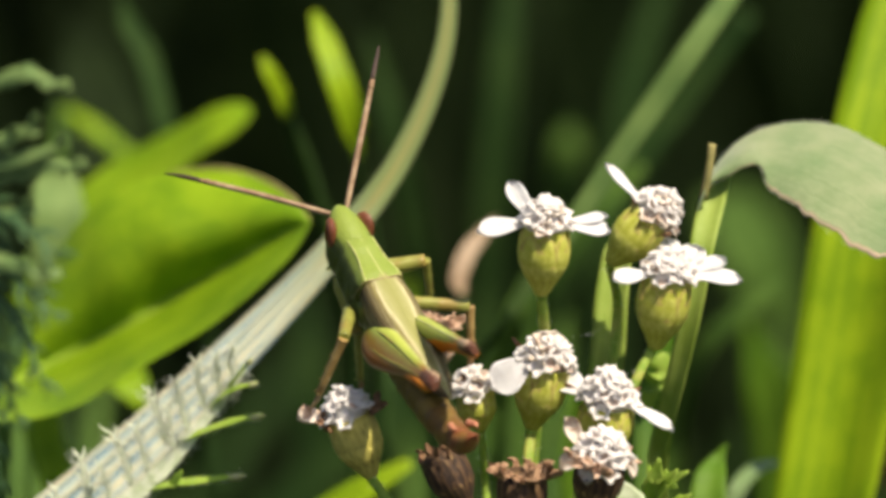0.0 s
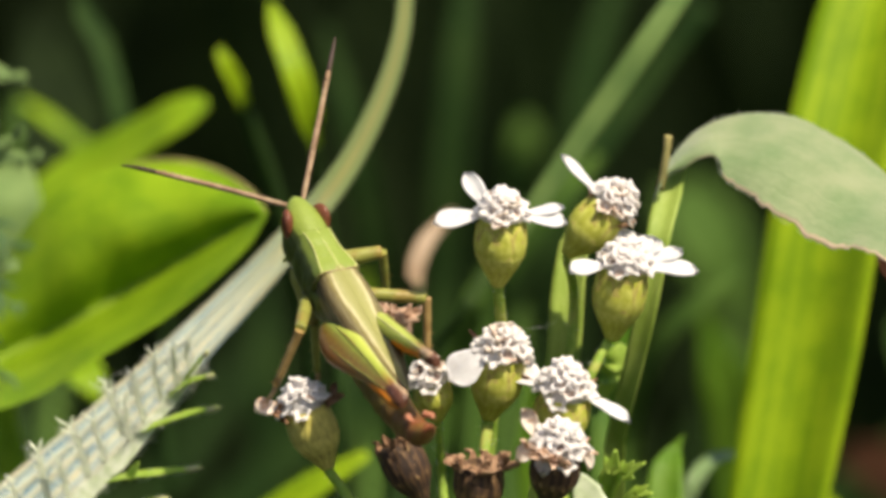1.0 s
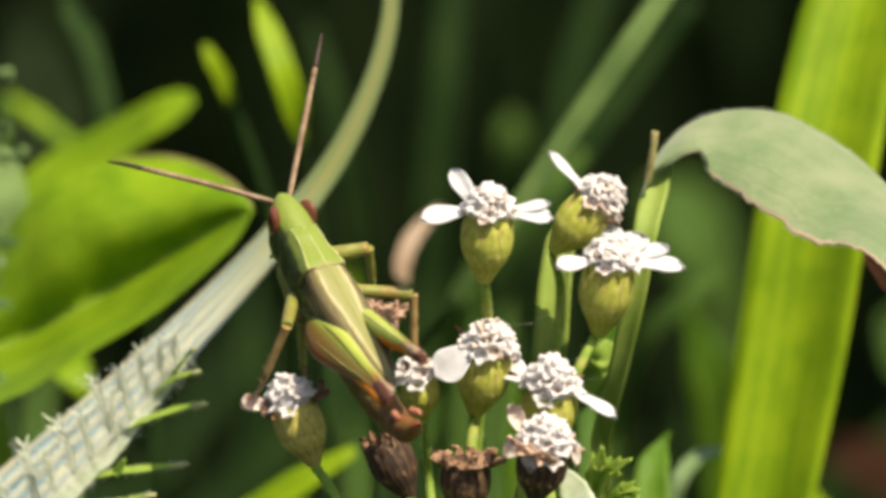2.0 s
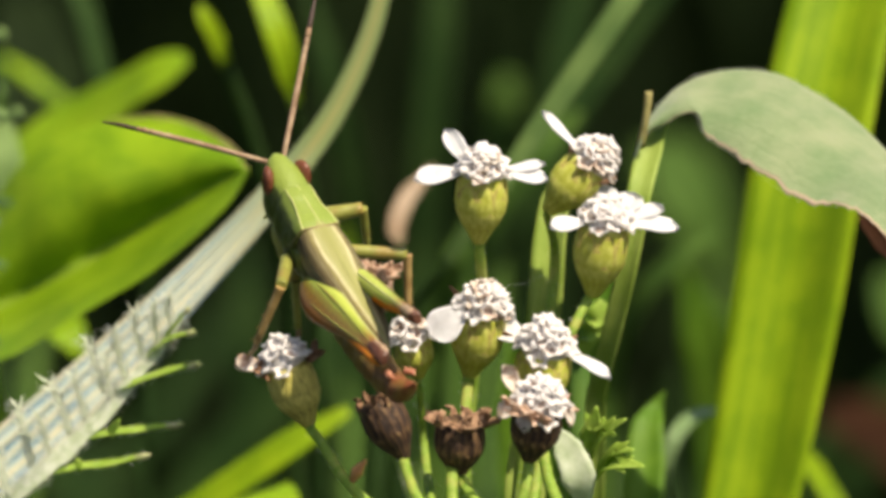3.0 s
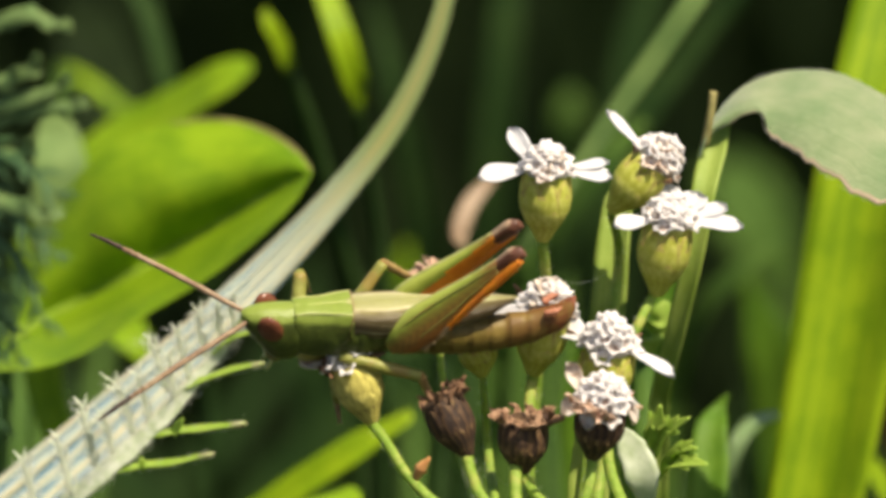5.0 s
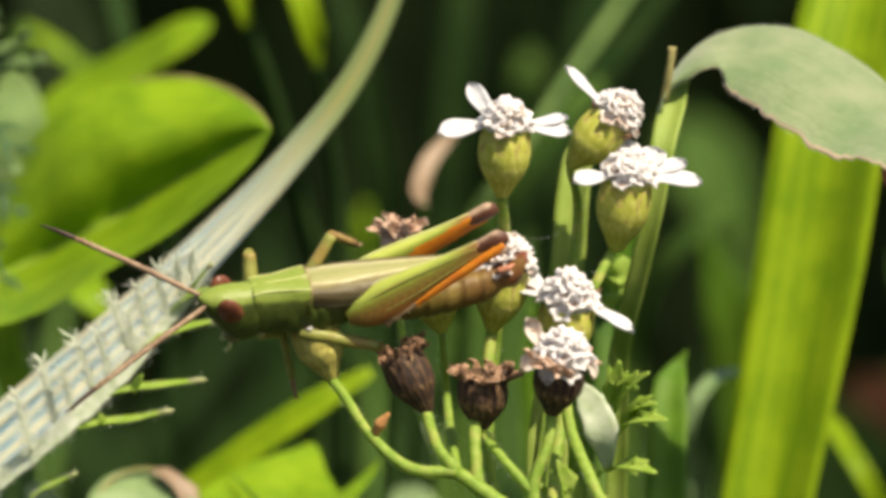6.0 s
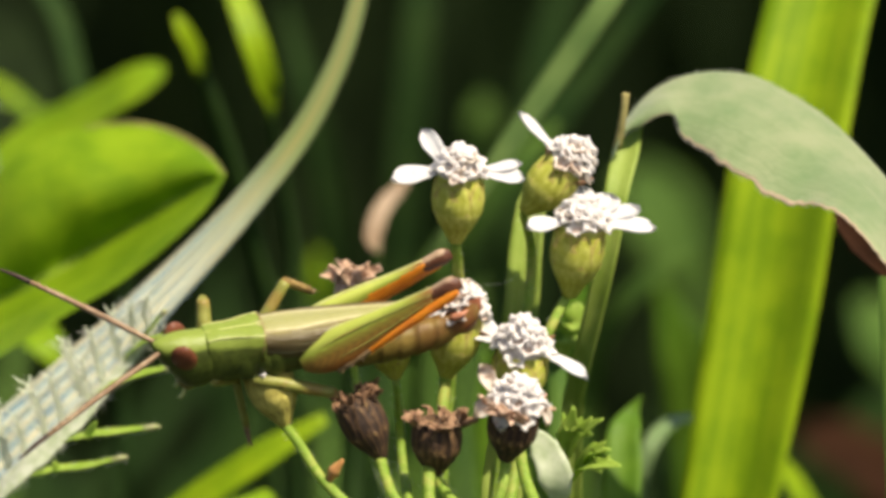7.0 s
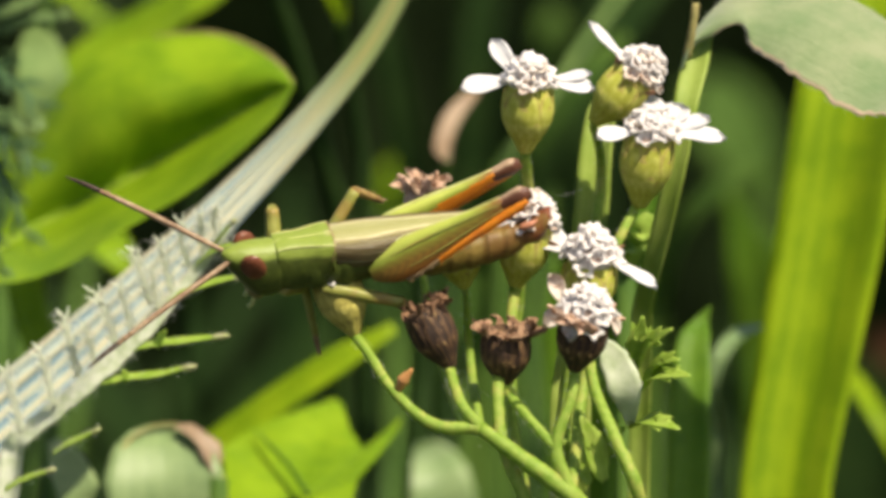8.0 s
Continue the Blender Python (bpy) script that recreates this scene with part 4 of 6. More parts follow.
FLORETS_OLD = [floret_mesh("floret", PETAL_OLD, ANTHER, 20 + i) for i in range(3)]


def goblet(r):
    """Radius of the involucre at the height t from 0 to 1."""
    stops = (0.24, 0.46, 0.72, 0.90, 0.95, 0.92, 0.86)
    return lambda t: r * level(stops, t * (len(stops) - 1))


def involucre(h, r):
    f = goblet(r)
    rings = []
    for i in range(13):
        t = i / 12
        rings.append([(f(t) * 0.95 * math.cos(a), f(t) * 0.95 * math.sin(a), h * t) for a in [2 * math.pi * k / 20 for k in range(20)]])
    rings.append([(0.6 * r * math.cos(a), 0.6 * r * math.sin(a), h * 1.08) for a in [2 * math.pi * k / 20 for k in range(20)]])
    return shell(bmesh.new(), rings)


def bract_mesh(h, r, start, stop, mat, half=0.56):
    """A scale of the involucre: an oval lying on the goblet, keeled and pointed."""
    f = goblet(r)
    bm = bmesh.new()
    n, m = 9, 6
    rows = []
    for i in range(n + 1):
        s = i / n
        t = start + (stop - start) * s
        wide = half * math.sin(math.pi * min(1, 0.12 + 0.88 * s) ** 0.8) ** 0.5 if s < 0.999 else 0.02
        row = []
        for k in range(m + 1):
            q = 2 * k / m - 1
            a = q * wide
            lift = 1.0 + (0.055 - 0.045 * q * q) * (0.5 + 0.6 * s)
            rr = max(f(min(t, 1.0)), 0.25 * r) * lift
            row.append(bm.verts.new((rr * math.cos(a), rr * math.sin(a), h * t)))
        rows.append(row)
    for i in range(n):
        for k in range(m):
            bm.faces.new((rows[i][k], rows[i][k + 1], rows[i + 1][k + 1], rows[i + 1][k])).smooth = True
    me = mesh_of("bract", bm, mat)
    me.materials.append(BRACT_EDGE if mat is BRACT else mat)
    for p in me.polygons:
        i, k = divmod(p.index, m)
        if i == n - 1 or (k in (0, m - 1) and i >= 4):
            p.material_index = 1
    return me


def petal(bm, length, width, droop, curl, seed, thick=0.07):
    """A ray petal growing along x from the rim, with a three-toothed round end."""
    n, m = 12, 10
    top, low = [], []
    for i in range(n + 1):
        s = i / n
        w = width * 0.5 * (0.28 + 0.72 * math.sin(min(1.0, s * 1.15) * math.pi * 0.5)) * (math.sqrt(max(0.0, 1 - ((s - 0.55) / 0.45) ** 2)) if s > 0.55 else 1.0)
        a_row, b_row = [], []
        for k in range(m + 1):
            q = 2 * k / m - 1
            tooth = 0.02 * length * math.cos(q * 3 * math.pi) * (s > 0.9)
            x = length * s + tooth
            z = -droop * s * s * length + curl * (q * q) * width * (0.3 + s) + 0.02 * math.sin(q * 9) + 0.06 * noise.noise(Vector((s * 3, q * 2, seed)))
            y = w * q
            a_row.append(bm.verts.new((x, y, z + thick / 2)))
            b_row.append(bm.verts.new((x, y, z - thick / 2)))
        top.append(a_row)
        low.append(b_row)
    for i in range(n):
        for k in range(m):
            bm.faces.new((top[i][k], top[i + 1][k], top[i + 1][k + 1], top[i][k + 1])).smooth = True
            bm.faces.new((low[i][k], low[i][k + 1], low[i + 1][k + 1], low[i + 1][k])).smooth = True
        bm.faces.new((top[i][0], low[i][0], low[i + 1][0], top[i + 1][0]))
        bm.faces.new((top[i][m], top[i + 1][m], low[i + 1][m], low[i][m]))
    bm.faces.new([top[n][k] for k in range(m + 1)] + [low[n][k] for k in range(m, -1, -1)])
    return bm


def upright(base, axis, spin=0.0):
    """The pose of a flower head: its z along the axis, which is given in the plant's frame."""
    z = way(*axis).normalized()
    x = (RIGHT - z * RIGHT.dot(z)).normalized()
    y = z.cross(x)
    m = Matrix((x, y, z)).transposed().to_4x4()
    return Matrix.Translation(at(*base)) @ m @ Matrix.Rotation(radians(spin), 4, "Z")


def flower_head(plant, base, axis, h, r, petals=(), old=0.0, label="", florets=30, seed=1, dead=False, dome=0.75, brown=0, scales=BRACT, husk=HUSK):
    """A yarrow head. petals: (angle round the rim, length, width, droop, lift, withered, roll)."""
    rnd = random.Random(seed)
    head = new("flower_head", mesh_of("flower_head", involucre(h, r), scales))
    head.parent = plant
    head.matrix_local = Matrix.Translation(-plant.location) @ upright(base, axis)
    tagged(head, label)
    for start, stop, count, turn in ((0.02, 0.55, 5, 0), (0.10, 0.80, 6, 0.4), (0.24, 1.0, 8, 0.1)):
        me = bract_mesh(h, r, start, stop, scales)
        for k in range(count):
            b = new("bract", me)
            b.parent = head
            b.rotation_euler = (0, 0, turn + 2 * math.pi * (k + rnd.uniform(-0.1, 0.1)) / count)
    if not dead:
        dish = [[(0.8 * r * q * math.cos(a), 0.8 * r * q * math.sin(a), h * 0.97 + 0.38 * (q < 0.9) + dome * r * (1 - q * q)) for a in [2 * math.pi * k / 18 for k in range(18)]] for q in (0.97, 0.85, 0.65, 0.4, 0.12)]
        d = new("disc", mesh_of("disc", shell(bmesh.new(), dish), FLORET))
        d.parent = head
        for k in range(florets):
            q = 1.04 * math.sqrt((k + 0.5) / florets)
            a = k * 2.39996 + rnd.uniform(-0.15, 0.15)
            rad = min(q, 1.0) * r * 0.82
            z = h + 0.34 + dome * r * (1 - q * q) - (0.5 if q > 1.0 else 0.0) * rnd.random() + rnd.uniform(-0.09, 0.12)
            worn = rnd.random() < old
            f = new("floret", rnd.choice(FLORETS_OLD if worn else FLORETS))
            f.parent = head
            tilt = Vector((math.cos(a) * q * 0.85 + rnd.uniform(-0.3, 0.3), math.sin(a) * q * 0.85 + rnd.uniform(-0.3, 0.3), 1)).to_track_quat("Z", "Y").to_matrix().to_4x4()
            size = rnd.uniform(1.1, 1.45) * (0.85 if worn else 1.0)
            f.matrix_local = Matrix.Translation(Vector((math.cos(a) * rad, math.sin(a) * rad, z)) * MM) @ tilt @ Matrix.Rotation(rnd.uniform(0, 6.3), 4, "Z") @ Matrix.Diagonal((size, size, size, 1))
    for k, (angle, length, width, droop, lift, withered, roll) in enumerate(petals):
        p = new("petal", mesh_of("petal", petal(bmesh.new(), length, width, droop, 0.12 if not withered else 0.35, seed * 10 + k), PETAL_OLD if withered else PETAL))
        p.parent = head
        p.matrix_local = Matrix.Rotation(radians(angle), 4, "Z") @ Matrix.Translation(Vector((r * 0.8, 0, h + 0.32)) * MM) @ Matrix.Rotation(radians(-lift), 4, "Y") @ Matrix.Rotation(radians(roll), 4, "X")
        if withered:
            tagged(p, "withered cream and brown petal")
    for k in range(brown):
        a = rnd.uniform(0, 2 * math.pi)
        q = math.sqrt(rnd.random()) * r * 1.05
        if not dead:
            q = r * rnd.uniform(0.85, 1.1)
        c = Vector((q * math.cos(a), q * math.sin(a), h * 0.95))
        pts = [c]
        d = Vector((math.cos(a) * 0.5, math.sin(a) * 0.5, 1))
        for _ in range(3):
            d = (d + Vector((rnd.uniform(-0.9, 0.9), rnd.uniform(-0.9, 0.9), rnd.uniform(-0.5, 0.3)))).normalized()
            pts.append(pts[-1] + d * rnd.uniform(0.3, 0.6))
        bm = strip(bmesh.new(), pts, [0.3, 0.5, 0.45, 0.12], (rnd.uniform(-1, 1), rnd.uniform(-1, 1), 1), cols=4, per=4, fold=0.7, thick=0.09, twist=rnd.uniform(-2, 2))
        q = new("husk", mesh_of("husk", bm, husk))
        q.parent = head
    return head


def yarrow():
    plant = thing("yarrow", at(*root(12, 30)), "yarrow with white and withered brown flower heads on green stalks", "flower")
    flower_head(plant, (4.9, 5.95, 0), (0.05, 1, -0.32), 4.05, 1.6, ((190, 2.8, 1.6, 0.1, -6, 0, -32), (122, 3.0, 1.25, -0.1, 26, 0, -40), (-4, 2.6, 1.4, 0.05, -4, 0, 25), (12, 2.5, 1.3, 0.0, 8, 0, 10)), 0.25, "white yarrow head with four petals left", seed=2)
    flower_head(plant, (8.96, 7.85, 5), (0.72, 0.78, -0.2), 3.75, 1.5, ((165, 3.0, 1.0, -0.05, 0, 0, -30),), 0.3, "white yarrow head leaning aside", seed=3, brown=3, dome=0.9)
    flower_head(plant, (11.7, 2.8, 4), (0.16, 1, -0.34), 4.4, 1.65, ((208, 2.4, 1.4, 0.1, -4, 0, -25), (60, 2.4, 2.0, 0.0, 20, 0, 0), (8, 3.2, 1.6, 0.1, 4, 0, 20), (95, 2.4, 2.1, 0.0, 24, 0, 0), (32, 2.8, 1.9, 0.0, 12, 0, 0)), 0.2, "full white yarrow head", seed=4)
    flower_head(plant, (4.29, -1.98, 2), (0.22, 1, -0.36), 4.0, 1.6, ((212, 2.6, 2.4, 0.3, -35, 0, -40),), 0.2, "white yarrow head with one round petal hanging", seed=5, brown=2, dome=0.9)
    flower_head(plant, (8.43, -3.82, 1), (0.1, 1, -0.4), 3.5, 1.75, ((150, 2.8, 2.3, 0.0, 14, 0, -25), (-22, 3.0, 1.3, 0.15, -12, 0, 10)), 0.1, "white yarrow head with two petals", seed=6, brown=3, dome=0.9)
    flower_head(plant, (7.78, -6.95, -3), (0.2, 1, -0.48), 3.5, 1.55, ((158, 2.2, 1.2, -0.2, 40, 1, -40), (200, 1.5, 1.3, 0.6, -20, 1, -30), (240, 1.2, 1.2, 0.8, -45, 1, 0), (-10, 1.2, 1.0, 0.6, -30, 1, 20)), 0.0, "white yarrow head with withered brown petals", florets=24, seed=7, dome=0.9, brown=24, scales=BRACT_DRY, husk=HUSK_PALE)
    flower_head(plant, (3.64, -7.84, -1), (0.04, 1, -0.3), 3.3, 1.55, (), 1, "dead brown yarrow head with a curled crown", seed=8, dead=True, brown=26, scales=BRACT_TAN, husk=HUSK_MIX)
    flower_head(plant, (0.53, -6.83, -2), (-0.5, 1, -0.15), 3.7, 1.4, (), 1, "dead dark brown yarrow head", seed=9, dead=True, brown=16, scales=BRACT_DRY)
    flower_head(plant, (-5.14, -4.84, -1), (-0.38, 1, -0.2), 3.75, 1.5, ((175, 1.8, 1.5, 0.0, 20, 1, -30),), 0.1, "fading yarrow head with a cream petal", florets=16, seed=10, dome=0.9, brown=7, scales=BRACT_FADED)
    flower_head(plant, (1.34, -2.08, 2), (-0.2, 1, -0.3), 2.3, 1.2, (), 0.2, "small white yarrow head", florets=16, seed=11, dome=0.9)
    flower_head(plant, (-1.36, 1.32, 9), (0.05, 1, -0.25), 2.6, 1.1, (), 1, "dead pale brown yarrow head", seed=12, dead=True, brown=34, scales=HUSK_PALE, husk=HUSK_PALE)
    J = (2.19, -10.32, -4)
    hairs, rnd = bmesh.new(), random.Random(31)
    for pts, rad in (
        ([(-5.14, -4.90, -1), (-4.40, -5.89, -2), (-2.79, -8.28, -3.2), (-0.30, -10.19, -4), J], [0.34, 0.34, 0.38, 0.42, 0.5]),
        ([(0.40, -6.79, -2), (0.73, -7.95, -3), (1.19, -9.09, -4), J], [0.4, 0.38, 0.4, 0.46]),
        ([(3.64, -7.81, -1), (4.26, -8.79, -2.4), (5.35, -10.10, -3.6), (6.67, -11.58, -4)], [0.34, 0.36, 0.36, 0.42]),
        ([(7.78, -6.95, -3), (7.64, -8.27, -3.6), (6.67, -11.58, -4), (7.57, -14.30, -4)], [0.38, 0.38, 0.46, 0.55]),
        ([(4.29, -2.04, 2), (4.08, -3.98, 1), (3.26, -7.96, -2), (3.46, -10.94, -3), (5.02, -14.93, -3)], [0.4, 0.42, 0.45, 0.45, 0.45]),
        ([(4.9, 5.9, 0), (5.06, 4.06, 2), (4.66, -1.99, 7), (4.10, -8.77, 8), (5.10, -15.18, 7)], [0.38, 0.38, 0.36, 0.4, 0.4]),
        ([(8.96, 7.78, 5), (9.48, 5.69, 8), (9.04, 0.27, 8), (7.33, -10.48, 8), (7.69, -14.54, 6)], [0.26, 0.32, 0.36, 0.4, 0.4]),
        ([(11.44, 2.66, 4), (10.44, 0.71, 3), (9.16, -3.35, 7), (8.30, -8.74, 6), (7.61, -14.38, -1)], [0.34, 0.36, 0.36, 0.4, 0.4]),
        ([(8.57, -3.98, 1), (8.89, -7.65, 0), (10.02, -10.62, -2), (11.34, -13.60, -3), (12.23, -17.34, 0), root(14, 30)], [0.34, 0.42, 0.45, 0.5, 0.5, 0.9]),
        ([(1.34, -2.15, 2), (1.61, -5.68, 4), J], [0.22, 0.3, 0.36]),
        ([(-1.36, 1.25, 9), (-0.98, -2.68, 9), (0.54, -8.43, 8), J], [0.22, 0.28, 0.3, 0.36]),
        ([J, (5.68, -12.84, -4), (7.57, -14.30, -4), (9.56, -18.68, 0), root(12, 30)], [0.5, 0.62, 0.7, 0.8, 1.5]),
    ):
        part("stalk", tube(bmesh.new(), pts, [0.86 * q for q in rad], seg=12, rough=0.2), STALK, plant)
        fuzz(hairs, pts[:5], 110, 0.4, sum(rad) / len(rad), rnd, 0.01)
    part("hairs", hairs, HAIR, plant, "fine white hairs on the stalks")
    part("bud", tube(bmesh.new(), [(-2.66, -8.21, -3.2), (-2.32, -7.54, -3.6), (-1.79, -6.87, -4)], [0.14, 0.38, 0.1], rough=0.3), BUD, plant, "small orange-brown dry bud")
    # feathery leaf at the foot of the heads
    for a, b, c, wd in (
        ((11.38, -6.64, 3), (12.28, -5.48, 1), (13.57, -4.5, -1), 1.2),
        ((11.2, -7.23, 3), (11.6, -5.41, 2), (11.86, -3.73, 1), 1.1),
        ((11.73, -8.22, 3), (12.89, -7.23, 0), (14.59, -7.29, -2), 1.3),
        ((11.97, -7.94, 3), (12.91, -6.63, 1), (13.99, -6.32, -1), 1.1),
        ((11.2, -10.33, 3), (12.37, -9.96, 0), (13.97, -10.43, -2), 1.1),
        ((9.67, -13.53, 6), (8.94, -11.75, 5), (8.22, -9.63, 4), 1.7),
        ((8.8, -13.72, 7), (7.9, -12.47, 6), (7.18, -11.12, 5), 1.2),
        ((9.67, -12.12, 6), (10.18, -11.05, 5), (10.34, -9.81, 4), 1.0),
    ):
        bm = strip(bmesh.new(), [a, b, c], [0.6, wd * 1.3, 0.2], (0.1, 0.6, -0.9), cols=4, ragged=0.25, fold=0.3)
        line, _ = spline([a, b, c], 6)
        d = (line[8] - line[6]).normalized()
        out = d.cross(Vector((0, 0.5, -1))).normalized()
        for side in (-1, 1):
            strip(bm, [line[7], line[7] + (out * side * 0.8 + d) * 0.45, line[7] + (out * side * 0.8 + d * 1.4) * 0.75], [0.7, 0.6, 0.08], (0.1, 0.7, -0.9), cols=2, per=3)
        part("leaflet", bm, LEAFLET, plant)
    part("leaf", strip(bmesh.new(), [(9.33, -5.06, 0.5), (10.1, -6.28, 0.5), (10.8, -8.03, 0.5), (11.18, -10.15, 2)], [0.5, 1.8, 2.0, 0.5], (-0.2, 0.6, -1), cols=6, ragged=0.12), DOWNY_LEAF, plant, "pale hairy leaf")
    return plant


yarrow()


def hairy_leaf():
    """The yarrow leaf with thin pale leaflets that lies along the ribbed blade."""
    rnd = random.Random(8)
    foot = root(-52, 14)
    ob = thing("yarrow_leaf", at(*foot), "feathery pale green yarrow leaf with silvery hairs", "leaf")
    spine = [(-12.94, 1.7, 13), (-14.2, -0.1, 13), (-16.01, -2.32, 13), (-17.72, -4.34, 13), (-19.43, -6.04, 13), (-21.2, -7.61, 13), (-23.27, -9.33, 13.5), (-26.02, -11.46, 14)]
    part("leaf_stalk", strip(bmesh.new(), spine + [foot], [0.35, 0.6, 0.8, 0.95, 1.05, 1.15, 1.2, 1.3, 1.3], (0.3, 0.6, -0.9), fold=0.3, ragged=0.3, thick=0.35), FEATHER, ob)
    hairs = fuzz(bmesh.new(), spine, 600, 0.8, 0.5, rnd, 0.014)
    for points, lobe in ((((-14.03, 0.1, 13), (-13.26, 1.19, 12), (-12.49, 2.14, 11)), None),
                         (((-14.99, -0.68, 13), (-13.67, 0.24, 12), (-12.15, 0.71, 11)), None),
                         (((-16.59, -2.73, 13), (-14.18, -1.81, 12), (-11.88, -1.26, 11)), None),
                         (((-18.81, -5.7, 13), (-16.05, -5.28, 12), (-12.97, -4.87, 11)), (-16.65, -4.53, 11.5)),
                         (((-20.69, -7.75, 13), (-17.76, -7.33, 12), (-14.94, -6.71, 11)), (-19.31, -6.92, 11.5)),
                         (((-23.49, -12.02, 13), (-22.09, -11.25, 12), (-20.66, -10.51, 11)), None),
                         (((-26.39, -14.24, 13), (-24.81, -13.43, 12), (-23.38, -12.93, 11)), None)):
        a, b, c = (Vector(p) for p in points)
        bm = strip(bmesh.new(), [a, a.lerp(b, 0.6) + Vector((0, 0.06, 0)), b, c], [0.55, 0.62, 0.66, 0.3], (0.2, 0.9, -0.8), cols=4, fold=0.3, ragged=0.3, seed=int(a.x))
        if lobe is not None:
            e = Vector(lobe)
            m = a.lerp(b, 0.55)
            strip(bm, [m, m.lerp(e, 0.55), e], [0.6, 0.55, 0.12], (0.0, 0.5, -1), cols=3, per=3)
        leaf = part("leaflet", bm, LEAFLET, ob)
        part("leaflet_tip", tube(bmesh.new(), [b.lerp(c, 0.72), b.lerp(c, 0.9), c + (c - b) * 0.06], [0.16, 0.2, 0.05], seg=8, per=3, rough=0.3), PALE_TIP, leaf, "pale dry tip")
        fuzz(hairs, [a, b, c], 80, 0.4, 0.25, rnd, 0.012)
    for points, wide in ((((-22.05, -7.41, 13), (-22.39, -5.63, 12), (-22.9, -3.64, 11)), 0.36),
                         (((-19.77, -5.46, 13), (-20.21, -3.75, 12), (-20.93, -2.28, 11)), 0.3),
                         (((-17.58, -2.97, 13), (-18.17, -1.13, 12), (-18.75, 0.24, 11)), 0.33),
                         (((-16.35, -2.22, 13), (-16.8, -0.51, 12), (-17.05, 0.78, 11)), 0.26),
                         (((-15.23, -1.03, 13), (-15.71, 0.51, 12), (-15.82, 1.94, 11)), 0.26),
                         (((-14.3, -0.17, 13), (-14.62, 1.19, 12), (-14.67, 2.38, 11)), 0.24),
                         (((-13.52, 0.85, 13), (-13.8, 1.87, 12), (-13.71, 2.82, 11)), 0.2),
                         (((-18.81, -4.61, 13), (-19.12, -3.24, 12), (-19.5, -1.87, 11)), 0.22),
                         (((-20.93, -6.83, 13), (-21.23, -5.46, 12), (-21.61, -4.26, 11)), 0.22),
                         (((-23.42, -9.22, 13), (-23.89, -7.33, 12), (-24.33, -5.62, 11)), 0.33),
                         (((-25.47, -10.76, 13), (-25.87, -8.69, 12), (-26.41, -6.98, 11)), 0.33),
                         (((-17.1, -3.42, 13), (-17.42, -2.22, 12), (-17.52, -0.85, 11)), 0.2)):
        a, b, c = (Vector(p) for p in points)
        lean = (0.25, 0.5, -1)
        bm = strip(bmesh.new(), [a, a.lerp(b, 0.5), b, b.lerp(c, 0.7), c], [wide * 1.2, wide * 1.3, wide * 1.2, wide * 1.0, wide * 0.4], lean, fold=0.05, ragged=0.15, cols=4, per=5, thick=0.06, seed=int(a.x * 3))
        d = (c - a).normalized()
        across_way = d.cross(Vector(lean)).normalized()
        for k in range(12):
            m = a.lerp(b, 2 * k / 11) if k < 6 else b.lerp(c, 2 * k / 11 - 1)
            out = d * rnd.uniform(0.6, 0.9) + across_way * (1 if k % 2 else -1) * rnd.uniform(0.35, 0.7)
            n = rnd.uniform(0.55, 1.05)
            strip(bm, [m, m + out * 0.5 * n, m + (out + d * 0.25) * n], [wide * 0.55, wide * 0.6, wide * 0.15], lean, cols=2, per=3, thick=0.05)
        part("leaflet", bm, DOWN, ob)
        fuzz(hairs, [a, b, c], 150, 0.9, wide * 1.2, rnd, 0.016)
    part("hairs", hairs, HAIR, ob, "fine silvery hairs")


hairy_leaf()


def spider_thread(points, label):
    ob = thing("spider_thread", at(*points[0]), label, "spider thread", "threads between the heads")
    part("thread", tube(bmesh.new(), points, [0.004] * len(points), seg=4, per=6), SILK, ob)


SILK = plain_material("silk", (0.7, 0.7, 0.7), (0.85, 0.85, 0.85), 2000, 0.3, thin=0.3)
spider_thread([(4.95, 3.71, 1), (6.73, 3.45, 1), (8.95, 4.14, 4)], "thin white spider thread from stalk to stalk")
spider_thread([(1.27, -7.03, -2), (1.80, -7.69, -2), (2.94, -8.65, 0)], "loose white spider thread under a dead head")


